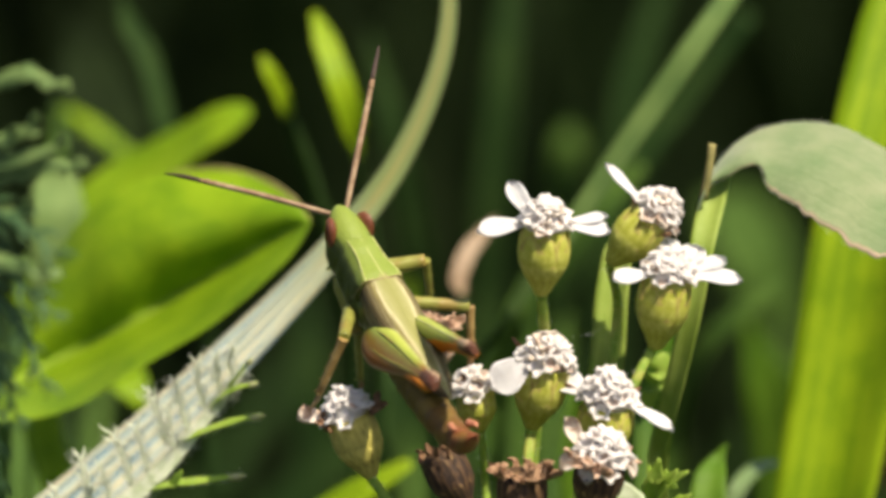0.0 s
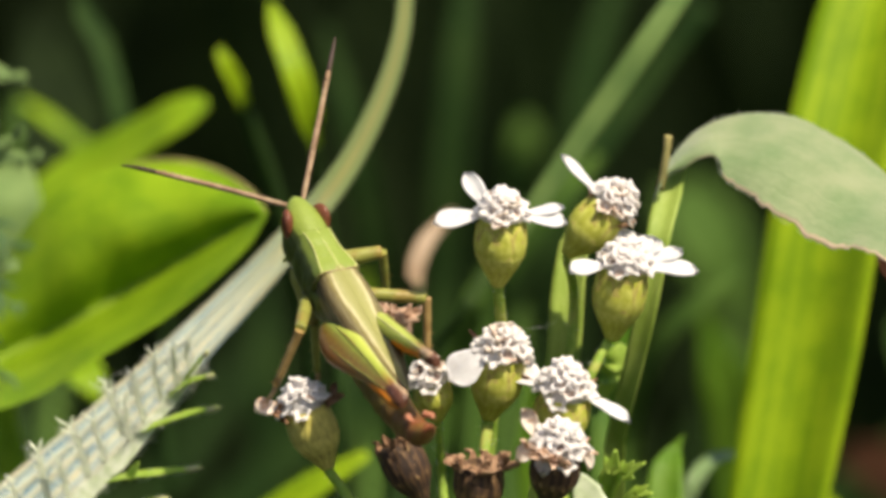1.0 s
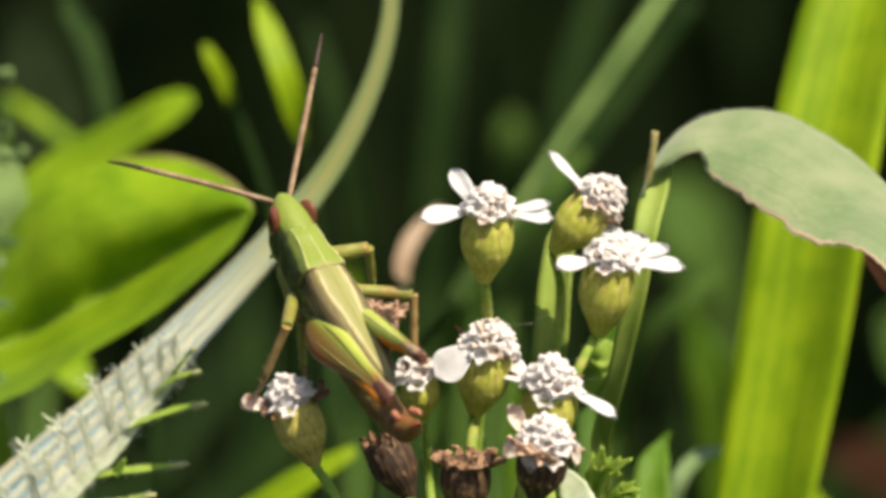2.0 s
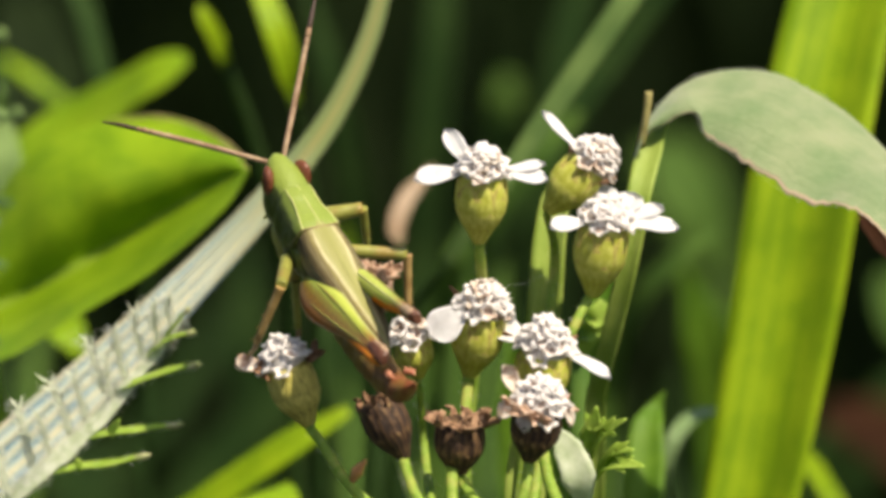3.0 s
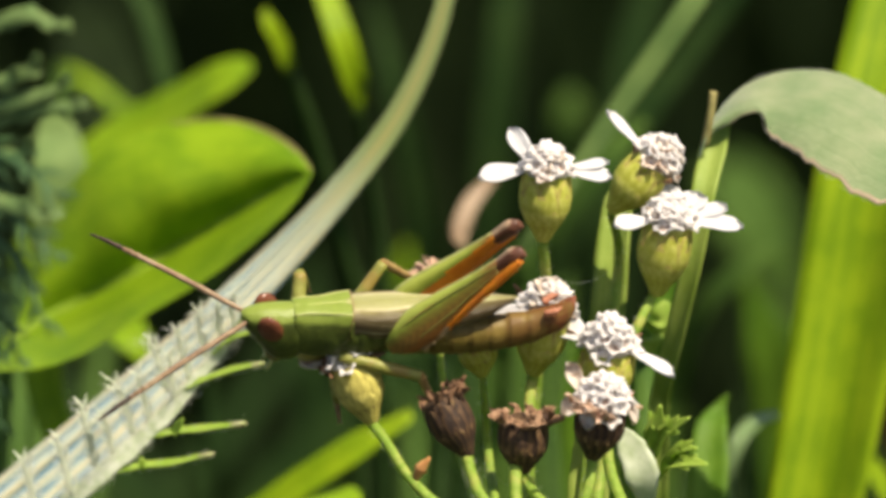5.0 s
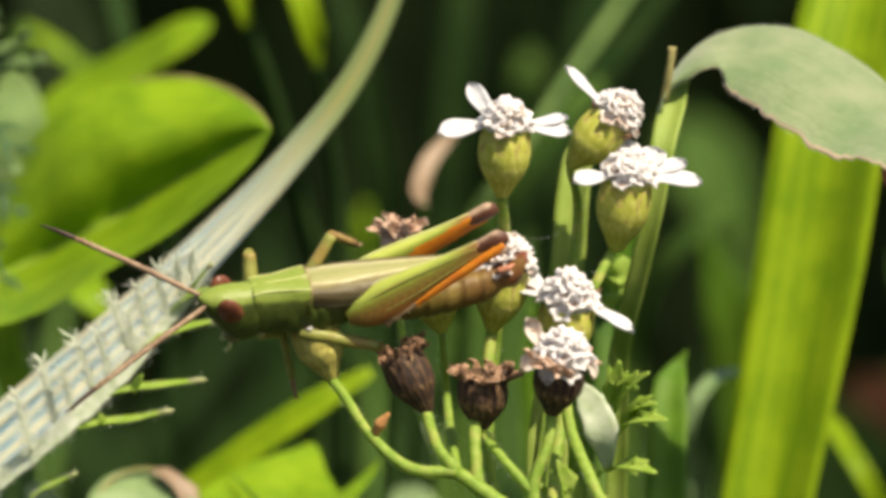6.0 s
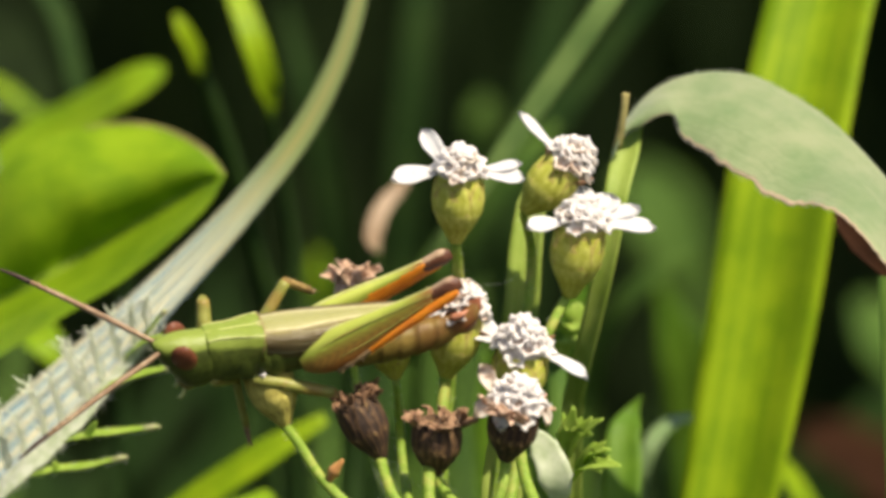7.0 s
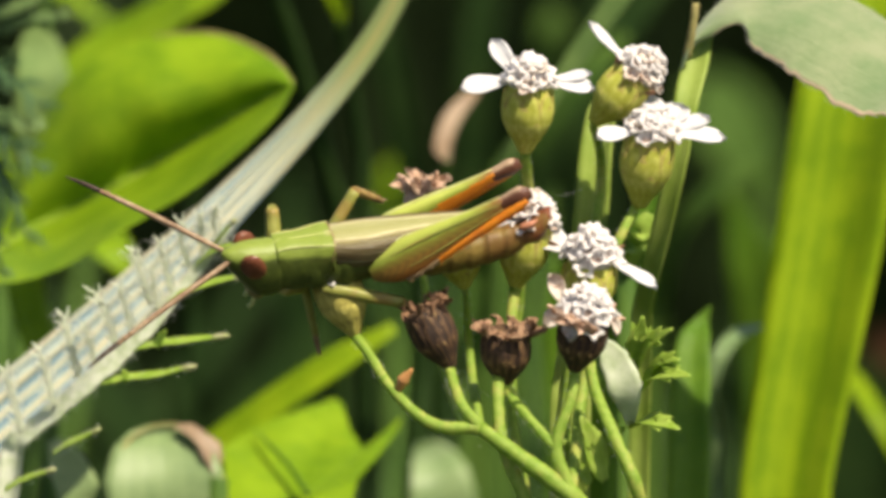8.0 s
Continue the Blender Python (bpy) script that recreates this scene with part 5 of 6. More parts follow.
# ---- the grasshopper: x to its head, y to its left, z to its back ----
def hopper_materials():
    def skin(name, low, high, stain, rough=0.38, top=None, split=0.0, soft=0.3, scale=1300.0, thin=0.06):
        m, nt = material(name)
        n = spots(nt, scale, 5.0)
        col = ramp(nt, n, ((0.3, low), (0.7, high)))
        col = mix(nt, ramp(nt, spots(nt, 420.0, 4.0), ((0.52, (0, 0, 0)), (0.68, (0.7, 0.7, 0.7)))), col, stain)
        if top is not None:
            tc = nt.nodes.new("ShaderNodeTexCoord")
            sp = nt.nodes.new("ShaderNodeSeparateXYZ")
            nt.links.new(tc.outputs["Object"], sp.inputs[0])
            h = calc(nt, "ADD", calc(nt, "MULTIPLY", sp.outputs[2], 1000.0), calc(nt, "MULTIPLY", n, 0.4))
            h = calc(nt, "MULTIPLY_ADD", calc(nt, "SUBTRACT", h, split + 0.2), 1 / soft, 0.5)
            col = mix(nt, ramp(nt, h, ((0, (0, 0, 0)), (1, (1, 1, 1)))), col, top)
        fine = spots(nt, 6000.0, 4.0)
        col = mix(nt, calc(nt, "MULTIPLY", fine, 0.5), col, stain)
        finish(nt, col, rough, bump=calc(nt, "ADD", n, calc(nt, "MULTIPLY", fine, 0.5)), bump_height=0.00012, spec=0.35, thin=thin)
        return m

    mats = {}
    # the flank greens are darkened to hold the shade under the ridges
    mats["green"] = skin("green_cuticle_shaded_flank", (0.04, 0.062, 0.009), (0.09, 0.125, 0.018), (0.06, 0.062, 0.016), top=(0.25, 0.33, 0.05), split=0.9)
    mats["olive"] = skin("olive_cuticle", (0.13, 0.15, 0.03), (0.22, 0.24, 0.06), (0.18, 0.12, 0.05))
    mats["pale"] = skin("pale_ridge", (0.44, 0.48, 0.16), (0.58, 0.60, 0.27), (0.38, 0.38, 0.12))
    mats["leg"] = skin("leg_cuticle", (0.18, 0.22, 0.04), (0.29, 0.33, 0.07), (0.30, 0.20, 0.05), thin=0.15)
    mats["shin"] = skin("orange_cuticle", (0.74, 0.22, 0.012), (0.86, 0.32, 0.02), (0.62, 0.2, 0.03), thin=0.35)
    mats["foot"] = skin("brown_cuticle", (0.26, 0.17, 0.08), (0.42, 0.31, 0.17), (0.16, 0.08, 0.04))
    mats["shank"] = skin("shank_cuticle", (0.36, 0.24, 0.075), (0.50, 0.36, 0.14), (0.24, 0.12, 0.05), thin=0.15)
    mats["knee"] = skin("knee_cuticle", (0.05, 0.018, 0.012), (0.11, 0.04, 0.025), (0.18, 0.08, 0.04), rough=0.4, top=(0.42, 0.31, 0.20), split=0.44, soft=0.2)
    mats["eye"] = skin("eye", (0.08, 0.022, 0.012), (0.18, 0.055, 0.025), (0.22, 0.09, 0.045), rough=0.18, scale=700.0)
    mats["valve"] = skin("end_valve", (0.50, 0.19, 0.10), (0.66, 0.32, 0.20), (0.30, 0.10, 0.05), thin=0.15)
    mats["feeler"] = skin("feeler", (0.26, 0.16, 0.09), (0.46, 0.34, 0.22), (0.13, 0.07, 0.035), rough=0.5)
    mats["tip"] = skin("feeler_tip", (0.03, 0.018, 0.015), (0.07, 0.04, 0.03), (0.05, 0.03, 0.02), rough=0.5)

    m, nt = material("abdomen")
    tc = nt.nodes.new("ShaderNodeTexCoord")
    sp = nt.nodes.new("ShaderNodeSeparateXYZ")
    nt.links.new(tc.outputs["Object"], sp.inputs[0])
    n = spots(nt, 1500.0, 5.0)
    g = calc(nt, "ADD", calc(nt, "MULTIPLY", sp.outputs[0], -1000.0 / 14.0), calc(nt, "MULTIPLY", calc(nt, "SUBTRACT", n, 0.5), 0.25))
    col = ramp(nt, g, ((0.2, (0.12, 0.115, 0.02)), (0.55, (0.145, 0.105, 0.02)), (0.78, (0.16, 0.085, 0.022)), (0.95, (0.20, 0.06, 0.025))))
    joint = calc(nt, "FRACT", calc(nt, "MULTIPLY", calc(nt, "ADD", sp.outputs[0], 0.0026), -9.0 / 0.0105))
    col = mix(nt, ramp(nt, joint, ((0.0, (0.42, 0.42, 0.42)), (0.16, (0, 0, 0)), (0.85, (0, 0, 0)), (1.0, (0.3, 0.3, 0.3)))), col, (0.06, 0.035, 0.015))
    col = mix(nt, ramp(nt, spots(nt, 700.0, 4.0), ((0.5, (0, 0, 0)), (0.66, (0.6, 0.6, 0.6)))), col, (0.24, 0.17, 0.04))
    finish(nt, col, 0.5, bump=n, bump_height=0.00014, thin=0.12, spec=0.3)
    mats["abdomen"] = m

    m, nt = material("thigh")
    tc = nt.nodes.new("ShaderNodeTexCoord")
    sp = nt.nodes.new("ShaderNodeSeparateXYZ")
    nt.links.new(tc.outputs["Object"], sp.inputs[0])
    x, z = calc(nt, "MULTIPLY", sp.outputs[0], 1000.0), calc(nt, "MULTIPLY", sp.outputs[2], 1000.0)
    n = spots(nt, 1500.0, 4.0)
    chev = calc(nt, "SINE", calc(nt, "MULTIPLY", calc(nt, "ADD", x, calc(nt, "MULTIPLY", calc(nt, "ABSOLUTE", calc(nt, "ADD", z, 0.2)), 1.3)), 11.0))
    h = calc(nt, "ADD", z, calc(nt, "MULTIPLY", calc(nt, "SUBTRACT", n, 0.5), 0.5))
    h = calc(nt, "ADD", h, calc(nt, "MULTIPLY", x, 0.02))
    base = ramp(nt, calc(nt, "MULTIPLY_ADD", h, 0.4, 0.5), ((0.10, (0.26, 0.10, 0.02)), (0.40, (0.25, 0.14, 0.028)), (0.58, (0.23, 0.20, 0.033)), (0.70, (0.28, 0.34, 0.045)), (0.84, (0.42, 0.48, 0.08))))
    dark = calc(nt, "MULTIPLY", calc(nt, "MULTIPLY_ADD", chev, 0.5, 0.5), ramp(nt, calc(nt, "MULTIPLY_ADD", calc(nt, "ABSOLUTE", calc(nt, "ADD", z, 0.42)), -1.0, 1.0), ((0.42, (0, 0, 0)), (0.75, (0.45, 0.45, 0.45)))))
    col = mix(nt, dark, base, (0.13, 0.085, 0.025))
    far = ramp(nt, calc(nt, "MULTIPLY", x, 0.1), ((0.68, (0, 0, 0)), (0.93, (1, 1, 1))))
    col = mix(nt, far, col, (0.25, 0.10, 0.03))
    finish(nt, col, 0.35, bump=n, bump_height=0.00005, thin=0.15)
    mats["thigh"] = m

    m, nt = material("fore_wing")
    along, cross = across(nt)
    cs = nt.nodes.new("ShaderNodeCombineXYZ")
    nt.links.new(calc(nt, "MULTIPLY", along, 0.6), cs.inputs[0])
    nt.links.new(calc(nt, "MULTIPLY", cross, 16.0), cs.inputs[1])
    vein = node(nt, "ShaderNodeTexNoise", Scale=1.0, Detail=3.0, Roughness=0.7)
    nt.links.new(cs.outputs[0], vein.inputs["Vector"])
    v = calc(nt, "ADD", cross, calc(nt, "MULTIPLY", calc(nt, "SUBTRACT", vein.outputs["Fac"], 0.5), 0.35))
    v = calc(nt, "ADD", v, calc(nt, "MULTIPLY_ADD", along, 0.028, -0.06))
    # last stops: brown wing flank, deepened to put its shade into the colour
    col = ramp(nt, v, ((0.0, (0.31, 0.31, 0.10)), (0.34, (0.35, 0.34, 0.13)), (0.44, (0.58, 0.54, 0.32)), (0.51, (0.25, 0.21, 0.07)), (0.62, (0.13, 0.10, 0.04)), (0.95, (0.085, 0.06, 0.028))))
    cl = nt.nodes.new("ShaderNodeCombineXYZ")
    nt.links.new(calc(nt, "MULTIPLY", along, 0.12), cl.inputs[0])
    nt.links.new(calc(nt, "MULTIPLY", cross, 26.0), cl.inputs[1])
    streak = node(nt, "ShaderNodeTexNoise", Scale=1.0, Detail=2.0, Roughness=0.6)
    nt.links.new(cl.outputs[0], streak.inputs["Vector"])
    col = mix(nt, ramp(nt, streak.outputs["Fac"], ((0.56, (0, 0, 0)), (0.72, (0.55, 0.55, 0.55)))), col, (0.52, 0.50, 0.28))
    col = mix(nt, ramp(nt, streak.outputs["Fac"], ((0.30, (0.45, 0.45, 0.45)), (0.42, (0, 0, 0)))), col, (0.15, 0.15, 0.04))
    finish(nt, col, 0.33, bump=calc(nt, "ADD", vein.outputs["Fac"], streak.outputs["Fac"]), bump_height=0.00016, thin=0.15, spec=0.4)
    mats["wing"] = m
    return mats


SKIN = hopper_materials()


def section(x, half, top, low, square=2.0, n=28, shift=0.0):
    """A ring round the body, from round (2) to boxy (4)."""
    mid, tall = (top + low) / 2, (top - low) / 2
    ring = []
    for k in range(n):
        a = 2 * math.pi * k / n
        c, s = math.cos(a), math.sin(a)
        ring.append((x, shift + half * math.copysign(abs(c) ** (2 / square), c), mid + tall * math.copysign(abs(s) ** (2 / square), s)))
    return ring


def loft(stops, per=4, square=2.0, n=28):
    """A body through the stops (x, half width, top, bottom[, squareness]), smoothed between them."""
    pts = [Vector((s[0], s[1], s[2])) for s in stops]
    low = [Vector((s[0], s[3], s[4] if len(s) > 4 else square)) for s in stops]
    a, _ = spline(pts, per)
    b, _ = spline(low, per)
    return shell(bmesh.new(), [section(p.x, max(p.y, 0.01), p.z, q.y, max(q.z, 1.6), n) for p, q in zip(a, b)])


def saddle(stops, per=5):
    """The neck shield: a flat top between two ridges, with steep side lobes. Stops: x, half width, top, bottom, half width of the top."""
    a, _ = spline([(s[0], s[1], s[2]) for s in stops], per)
    b, _ = spline([(s[0], s[3], s[4]) for s in stops], per)
    rings = []
    for p, q in zip(a, b):
        half, top, low, flat = p.y, p.z, q.y, q.z
        side = [(0.0, top + 0.07), (flat * 0.5, top + 0.04), (flat * 0.92, top), (flat, top - 0.04), (flat + 0.12, top - 0.22), (half * 0.95, top * 0.5), (half, -0.15), (half * 0.99, low * 0.5), (half * 0.92, low * 0.85), (half * 0.7, low)]
        ring = [(p.x, y, z) for y, z in side] + [(p.x, 0.0, low)] + [(p.x, -y, z) for y, z in reversed(side[1:])]
        rings.append(ring)
    return shell(bmesh.new(), rings)


def ball(bm, centre, radii, seg=20, rows=12):
    made = bmesh.ops.create_uvsphere(bm, u_segments=seg, v_segments=rows, radius=1.0)
    for v in made["verts"]:
        v.co = Vector((v.co.x * radii[0], v.co.y * radii[1], v.co.z * radii[2])) + Vector(centre)
    for f in bm.faces:
        f.smooth = True
    return bm


def align(origin, ahead, up):
    """A pose in millimetres: x along ahead, z as near to up as can be."""
    x = Vector(ahead).normalized()
    z = (Vector(up) - x * Vector(up).dot(x)).normalized()
    y = z.cross(x)
    return Matrix.Translation(Vector(origin) * MM) @ Matrix((x, y, z)).transposed().to_4x4()


def body_pose(place, ahead, back):
    """The pose of the insect from a place and two ways in the plant's frame."""
    m = align((0, 0, 0), way(*ahead), way(*back))
    m.translation = at(*place)
    return m


THIGH = 10.5
HIPS = {"fore": (2.9, 0.95, -1.3), "mid": (0.6, 1.15, -1.5), "hind": (-2.3, 1.45, -0.7)}
SEGMENTS = {"fore": (3.5, 3.1), "mid": (5.0, 3.9)}


def wing(side):
    """A fore wing: flat over the back, bent down along the flank, tapering to a rounded tip."""
    bm = bmesh.new()
    uv = bm.loops.layers.uv.verify()
    n, m = 26, 12
    top, low = [], []
    for i in range(n + 1):
        s = i / n
        x = 0.25 - 10.3 * s
        k = level((0.82, 1.0, 1.0, 0.94, 0.80, 0.58, 0.10), s * 6)
        drop = 0.05 * s - 0.05 * s * s
        a_row, b_row = [], []
        for j in range(m + 1):
            q = j / m
            if q < 0.55:
                e = q / 0.55
                y, z = -0.10 + 1.05 * e, 1.62 - 0.16 * e * e
            else:
                e = (q - 0.55) / 0.45
                y, z = 0.95 + 0.55 * math.sin(min(1.0, e * 1.6) * 1.5) , 1.46 - 0.25 * e - 1.25 * e * e * level((1.0, 1.0, 1.0, 0.9, 0.8), s * 4)
            p = Vector((x + 0.25 * q * s, side * y * k, 1.5 + (z - 1.5) * k - drop + 0.012 * math.sin(q * 40)))
            a_row.append(bm.verts.new(p + Vector((0, side * 0.02, 0.03))))
            b_row.append(bm.verts.new(p - Vector((0, side * 0.02, 0.03))))
        top.append(a_row)
        low.append(b_row)
    def quad(vs, tags):
        f = bm.faces.new(vs)
        f.smooth = True
        for loop, (i, j) in zip(f.loops, tags):
            loop[uv].uv = (10.0 * i / n, j / m)
    for i in range(n):
        for j in range(m):
            tags = ((i, j), (i + 1, j), (i + 1, j + 1), (i, j + 1))
            quad([top[a][b] for a, b in tags], tags)
            quad([low[a][b] for a, b in reversed(tags)], tuple(reversed(tags)))
        quad((top[i][0], low[i][0], low[i + 1][0], top[i + 1][0]), ((i, 0), (i, 0), (i + 1, 0), (i + 1, 0)))
        quad((top[i][m], top[i + 1][m], low[i + 1][m], low[i][m]), ((i, m), (i + 1, m), (i + 1, m), (i, m)))
    return bm


def abdomen_mesh():
    """The ringed hind body, bent up at its end."""
    rings = []
    n = 60
    for i in range(n + 1):
        s = i / n
        x = -2.6 - 10.5 * s
        seg = s * 9
        step = 0.09 * (1 - (seg - int(seg)))
        half = level((1.25, 1.32, 1.28, 1.2, 1.1, 1.0, 0.92, 0.85, 0.75, 0.35), s * 9) * (1 + step - 0.03)
        tall = level((1.25, 1.3, 1.3, 1.25, 1.2, 1.1, 1.05, 1.0, 0.95, 0.4), s * 9) * (1 + step - 0.03)
        mid = level((-0.5, -0.8, -1.0, -1.05, -0.7, 0.15), s * 5)
        rings.append(section(x, half, mid + tall, mid - tall, 2.1))
    return shell(bmesh.new(), rings)


def thigh_mesh(side):
    bm = loft(((0, 0.32, 0.35, -0.5), (0.7, 0.5, 0.74, -1.0), (2.2, 0.6, 1.06, -1.42), (4.2, 0.55, 0.95, -1.22), (6.6, 0.42, 0.66, -0.76), (8.4, 0.34, 0.5, -0.5), (9.0, 0.33, 0.48, -0.46)), per=5, square=2.6)
    me = mesh_of("hind_thigh", bm, SKIN["thigh"])
    me.materials.append(SKIN["shin"])
    for p in me.polygons:
        c = p.center / MM
        if c.y * side > 0.12 and c.z < 0.14 + 0.03 * c.x and c.x > 1.0:
            p.material_index = 1
    return me


def limb(points, radii, mat_name, name, parent, spines=0, seed=0, label=""):
    bm = tube(bmesh.new(), points, radii, seg=12, per=6, rough=0.08, seed=seed)
    a, b = Vector(points[0]), Vector(points[-1])
    for k in range(spines):
        for q in (-1, 1):
            c = a.lerp(b, 0.3 + 0.66 * k / max(1, spines - 1))
            tube(bm, [c + Vector((0, q * 0.08, 0.08)), c + Vector((0.1, q * 0.18, 0.2)), c + Vector((0.24, q * 0.26, 0.30))], [0.04, 0.03, 0.008], seg=5, per=2)
    return part(name, bm, SKIN[mat_name], parent, label, plan=False)


def grasshopper():
    bug = new("grasshopper")
    bug.empty_display_size = 0.002
    tagged(bug, "green grasshopper with brown feelers and orange hind legs on yarrow", "grasshopper")
    parts = {"bug": bug}
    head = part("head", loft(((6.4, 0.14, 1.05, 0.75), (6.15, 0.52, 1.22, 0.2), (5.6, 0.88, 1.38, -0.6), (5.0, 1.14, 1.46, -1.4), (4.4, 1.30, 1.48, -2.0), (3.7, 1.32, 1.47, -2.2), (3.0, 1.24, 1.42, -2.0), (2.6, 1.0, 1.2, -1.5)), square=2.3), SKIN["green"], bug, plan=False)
    for side in (1, -1):
        e = part("eye", ball(bmesh.new(), (0, 0, 0), (0.78, 0.40, 1.0)), SKIN["eye"], head, "glossy red-brown eye", plan=False)
        e.matrix_local = align((4.75, side * 1.08, 0.55), (1, -side * 0.36, -0.3), (0.32, side * 0.1, 1))
        part("face_ridge", tube(bmesh.new(), [(6.2, side * 0.18, 0.7), (5.6, side * 0.26, -0.3), (4.9, side * 0.3, -1.3)], [0.06, 0.08, 0.08], seg=6, per=4), SKIN["green"], head, plan=False)
    part("mouth", loft(((4.9, 0.5, -1.4, -1.9), (4.5, 0.7, -1.5, -2.35), (4.0, 0.6, -1.6, -2.4), (3.7, 0.3, -1.7, -2.1))), SKIN["olive"], head, plan=False)
    for side in (1, -1):
        part("palp", tube(bmesh.new(), [(4.5, side * 0.45, -2.0), (4.6, side * 0.6, -2.4), (4.8, side * 0.5, -2.75)], [0.12, 0.13, 0.14], seg=8, per=3), SKIN["pale"], head, plan=False)
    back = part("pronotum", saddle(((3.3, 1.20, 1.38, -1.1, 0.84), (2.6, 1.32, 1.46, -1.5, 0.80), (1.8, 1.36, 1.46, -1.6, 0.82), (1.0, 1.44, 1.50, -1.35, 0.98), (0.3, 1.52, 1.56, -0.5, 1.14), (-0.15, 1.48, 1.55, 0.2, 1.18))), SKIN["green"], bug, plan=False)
    part("keel", tube(bmesh.new(), [(3.3, 0, 1.45), (1.8, 0, 1.53), (-0.15, 0, 1.62)], [0.03, 0.05, 0.05], seg=6), SKIN["pale"], back, plan=False)
    for side in (1, -1):
        part("ridge", tube(bmesh.new(), [(3.3, side * 0.84, 1.35), (2.5, side * 0.80, 1.43), (1.6, side * 0.86, 1.44), (0.8, side * 1.03, 1.49), (-0.15, side * 1.18, 1.51)], [0.03, 0.05, 0.05, 0.05, 0.05], seg=6), SKIN["pale"], back, plan=False)
    part("cross_groove", tube(bmesh.new(), [(1.55, -0.87, 1.43), (1.45, 0, 1.53), (1.55, 0.87, 1.43)], [0.025] * 3, seg=6), SKIN["green"], back, plan=False)
    part("hind_rim", tube(bmesh.new(), [(0.05, -1.45, 0.5), (-0.12, -1.2, 1.46), (-0.2, 0, 1.6), (-0.12, 1.2, 1.46), (0.05, 1.45, 0.5)], [0.045] * 5, seg=6), SKIN["foot"], back, plan=False)
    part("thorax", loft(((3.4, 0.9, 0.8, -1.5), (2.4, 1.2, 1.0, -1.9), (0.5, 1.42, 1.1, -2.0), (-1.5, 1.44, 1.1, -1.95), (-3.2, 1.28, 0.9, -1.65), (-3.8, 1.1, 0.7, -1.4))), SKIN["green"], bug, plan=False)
    for x, z in ((0.9, -0.5), (-0.9, -0.45)):
        for side in (1, -1):
            part("side_plate", ball(bmesh.new(), (x, side * 1.22, z), (0.75, 0.28, 1.0), 16, 10), SKIN["green"], bug, plan=False)
    rear = parts["rear"] = part("abdomen", abdomen_mesh(), SKIN["abdomen"], bug, "ringed yellow-brown hind body", plan=False)
    part("end_plate", loft(((-11.7, 0.7, 0.3, -1.2), (-12.6, 0.76, 0.9, -0.95), (-13.2, 0.62, 1.3, -0.4), (-13.5, 0.3, 1.4, 0.4)), per=4), SKIN["abdomen"], rear, "red-brown end plate", plan=False)
    for side in (1, -1):
        part("cercus", tube(bmesh.new(), [(-11.7, side * 0.55, 0.6), (-12.2, side * 0.72, 0.9), (-12.6, side * 0.65, 1.1)], [0.24, 0.2, 0.05], seg=8), SKIN["valve"], rear, plan=False)
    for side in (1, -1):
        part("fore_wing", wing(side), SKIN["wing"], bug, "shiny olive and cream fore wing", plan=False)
    for side, s in (("left", 1), ("right", -1)):
        a = part("feeler", tube(bmesh.new(), [(0, 0, 0), (0.7, 0, 0), (4, 0, 0.1), (8.4, 0, 0.05)], [0.13, 0.16, 0.19, 0.15], seg=10, per=14), SKIN["feeler"], bug, "long brown feeler", plan=False)
        part("feeler_tip", tube(bmesh.new(), [(8.38, 0, 0.05), (9.4, 0, 0.02), (10.6, 0, -0.1)], [0.15, 0.14, 0.05], seg=10, per=5), SKIN["tip"], a, plan=False)
        for k in range(15):
            x = 0.9 + 0.5 * k
            part("joint", tube(bmesh.new(), [(x - 0.05, 0, 0.03 + 0.008 * k), (x, 0, 0.03 + 0.008 * k), (x + 0.05, 0, 0.03 + 0.008 * k)], [0.155, 0.178, 0.155], seg=10, per=1), SKIN["foot"], a, plan=False)
        parts[side + "_feeler"] = a
        thigh = new("hind_thigh", thigh_mesh(s))
        thigh.parent = bug
        tagged(thigh, "green hind thigh with a herringbone pattern")
        part("knee", loft(((8.8, 0.34, 0.48, -0.45), (9.5, 0.38, 0.54, -0.48), (10.2, 0.39, 0.56, -0.54), (10.7, 0.2, 0.26, -0.4)), per=4), SKIN["knee"], thigh, "dark brown knee", plan=False)
        part("upper_keel", tube(bmesh.new(), [(0.6, 0, 0.69), (2.2, 0, 1.04), (4.2, 0, 0.94), (6.6, 0, 0.66), (9.0, 0, 0.48)], [0.05, 0.08, 0.08, 0.07, 0.05], seg=6), SKIN["pale"], thigh, plan=False)
        for z in (0.42, -0.42):
            part("side_keel", tube(bmesh.new(), [(0.8, -s * 0.42, z), (2.4, -s * 0.545, z * 1.3), (4.4, -s * 0.50, z * 1.2), (6.6, -s * 0.40, z * 0.8), (8.8, -s * 0.32, z * 0.4)], [0.03, 0.06, 0.06, 0.05, 0.03], seg=6), SKIN["leg"], thigh, plan=False)
        shin = limb([(0, 0, 0), (0.6, 0, 0.02), (4, 0, 0), (8.6, 0, 0)], [0.22, 0.32, 0.28, 0.22], "shin", "hind_shin", thigh, spines=9, seed=3, label="orange spiny hind shin with a brown foot")
        shin.data.materials.append(SKIN["foot"])
        for p in shin.data.polygons:
            if p.center.x > 6.6 * MM:
                p.material_index = 1
        parts[side + "_thigh"], parts[side + "_shin"] = thigh, shin
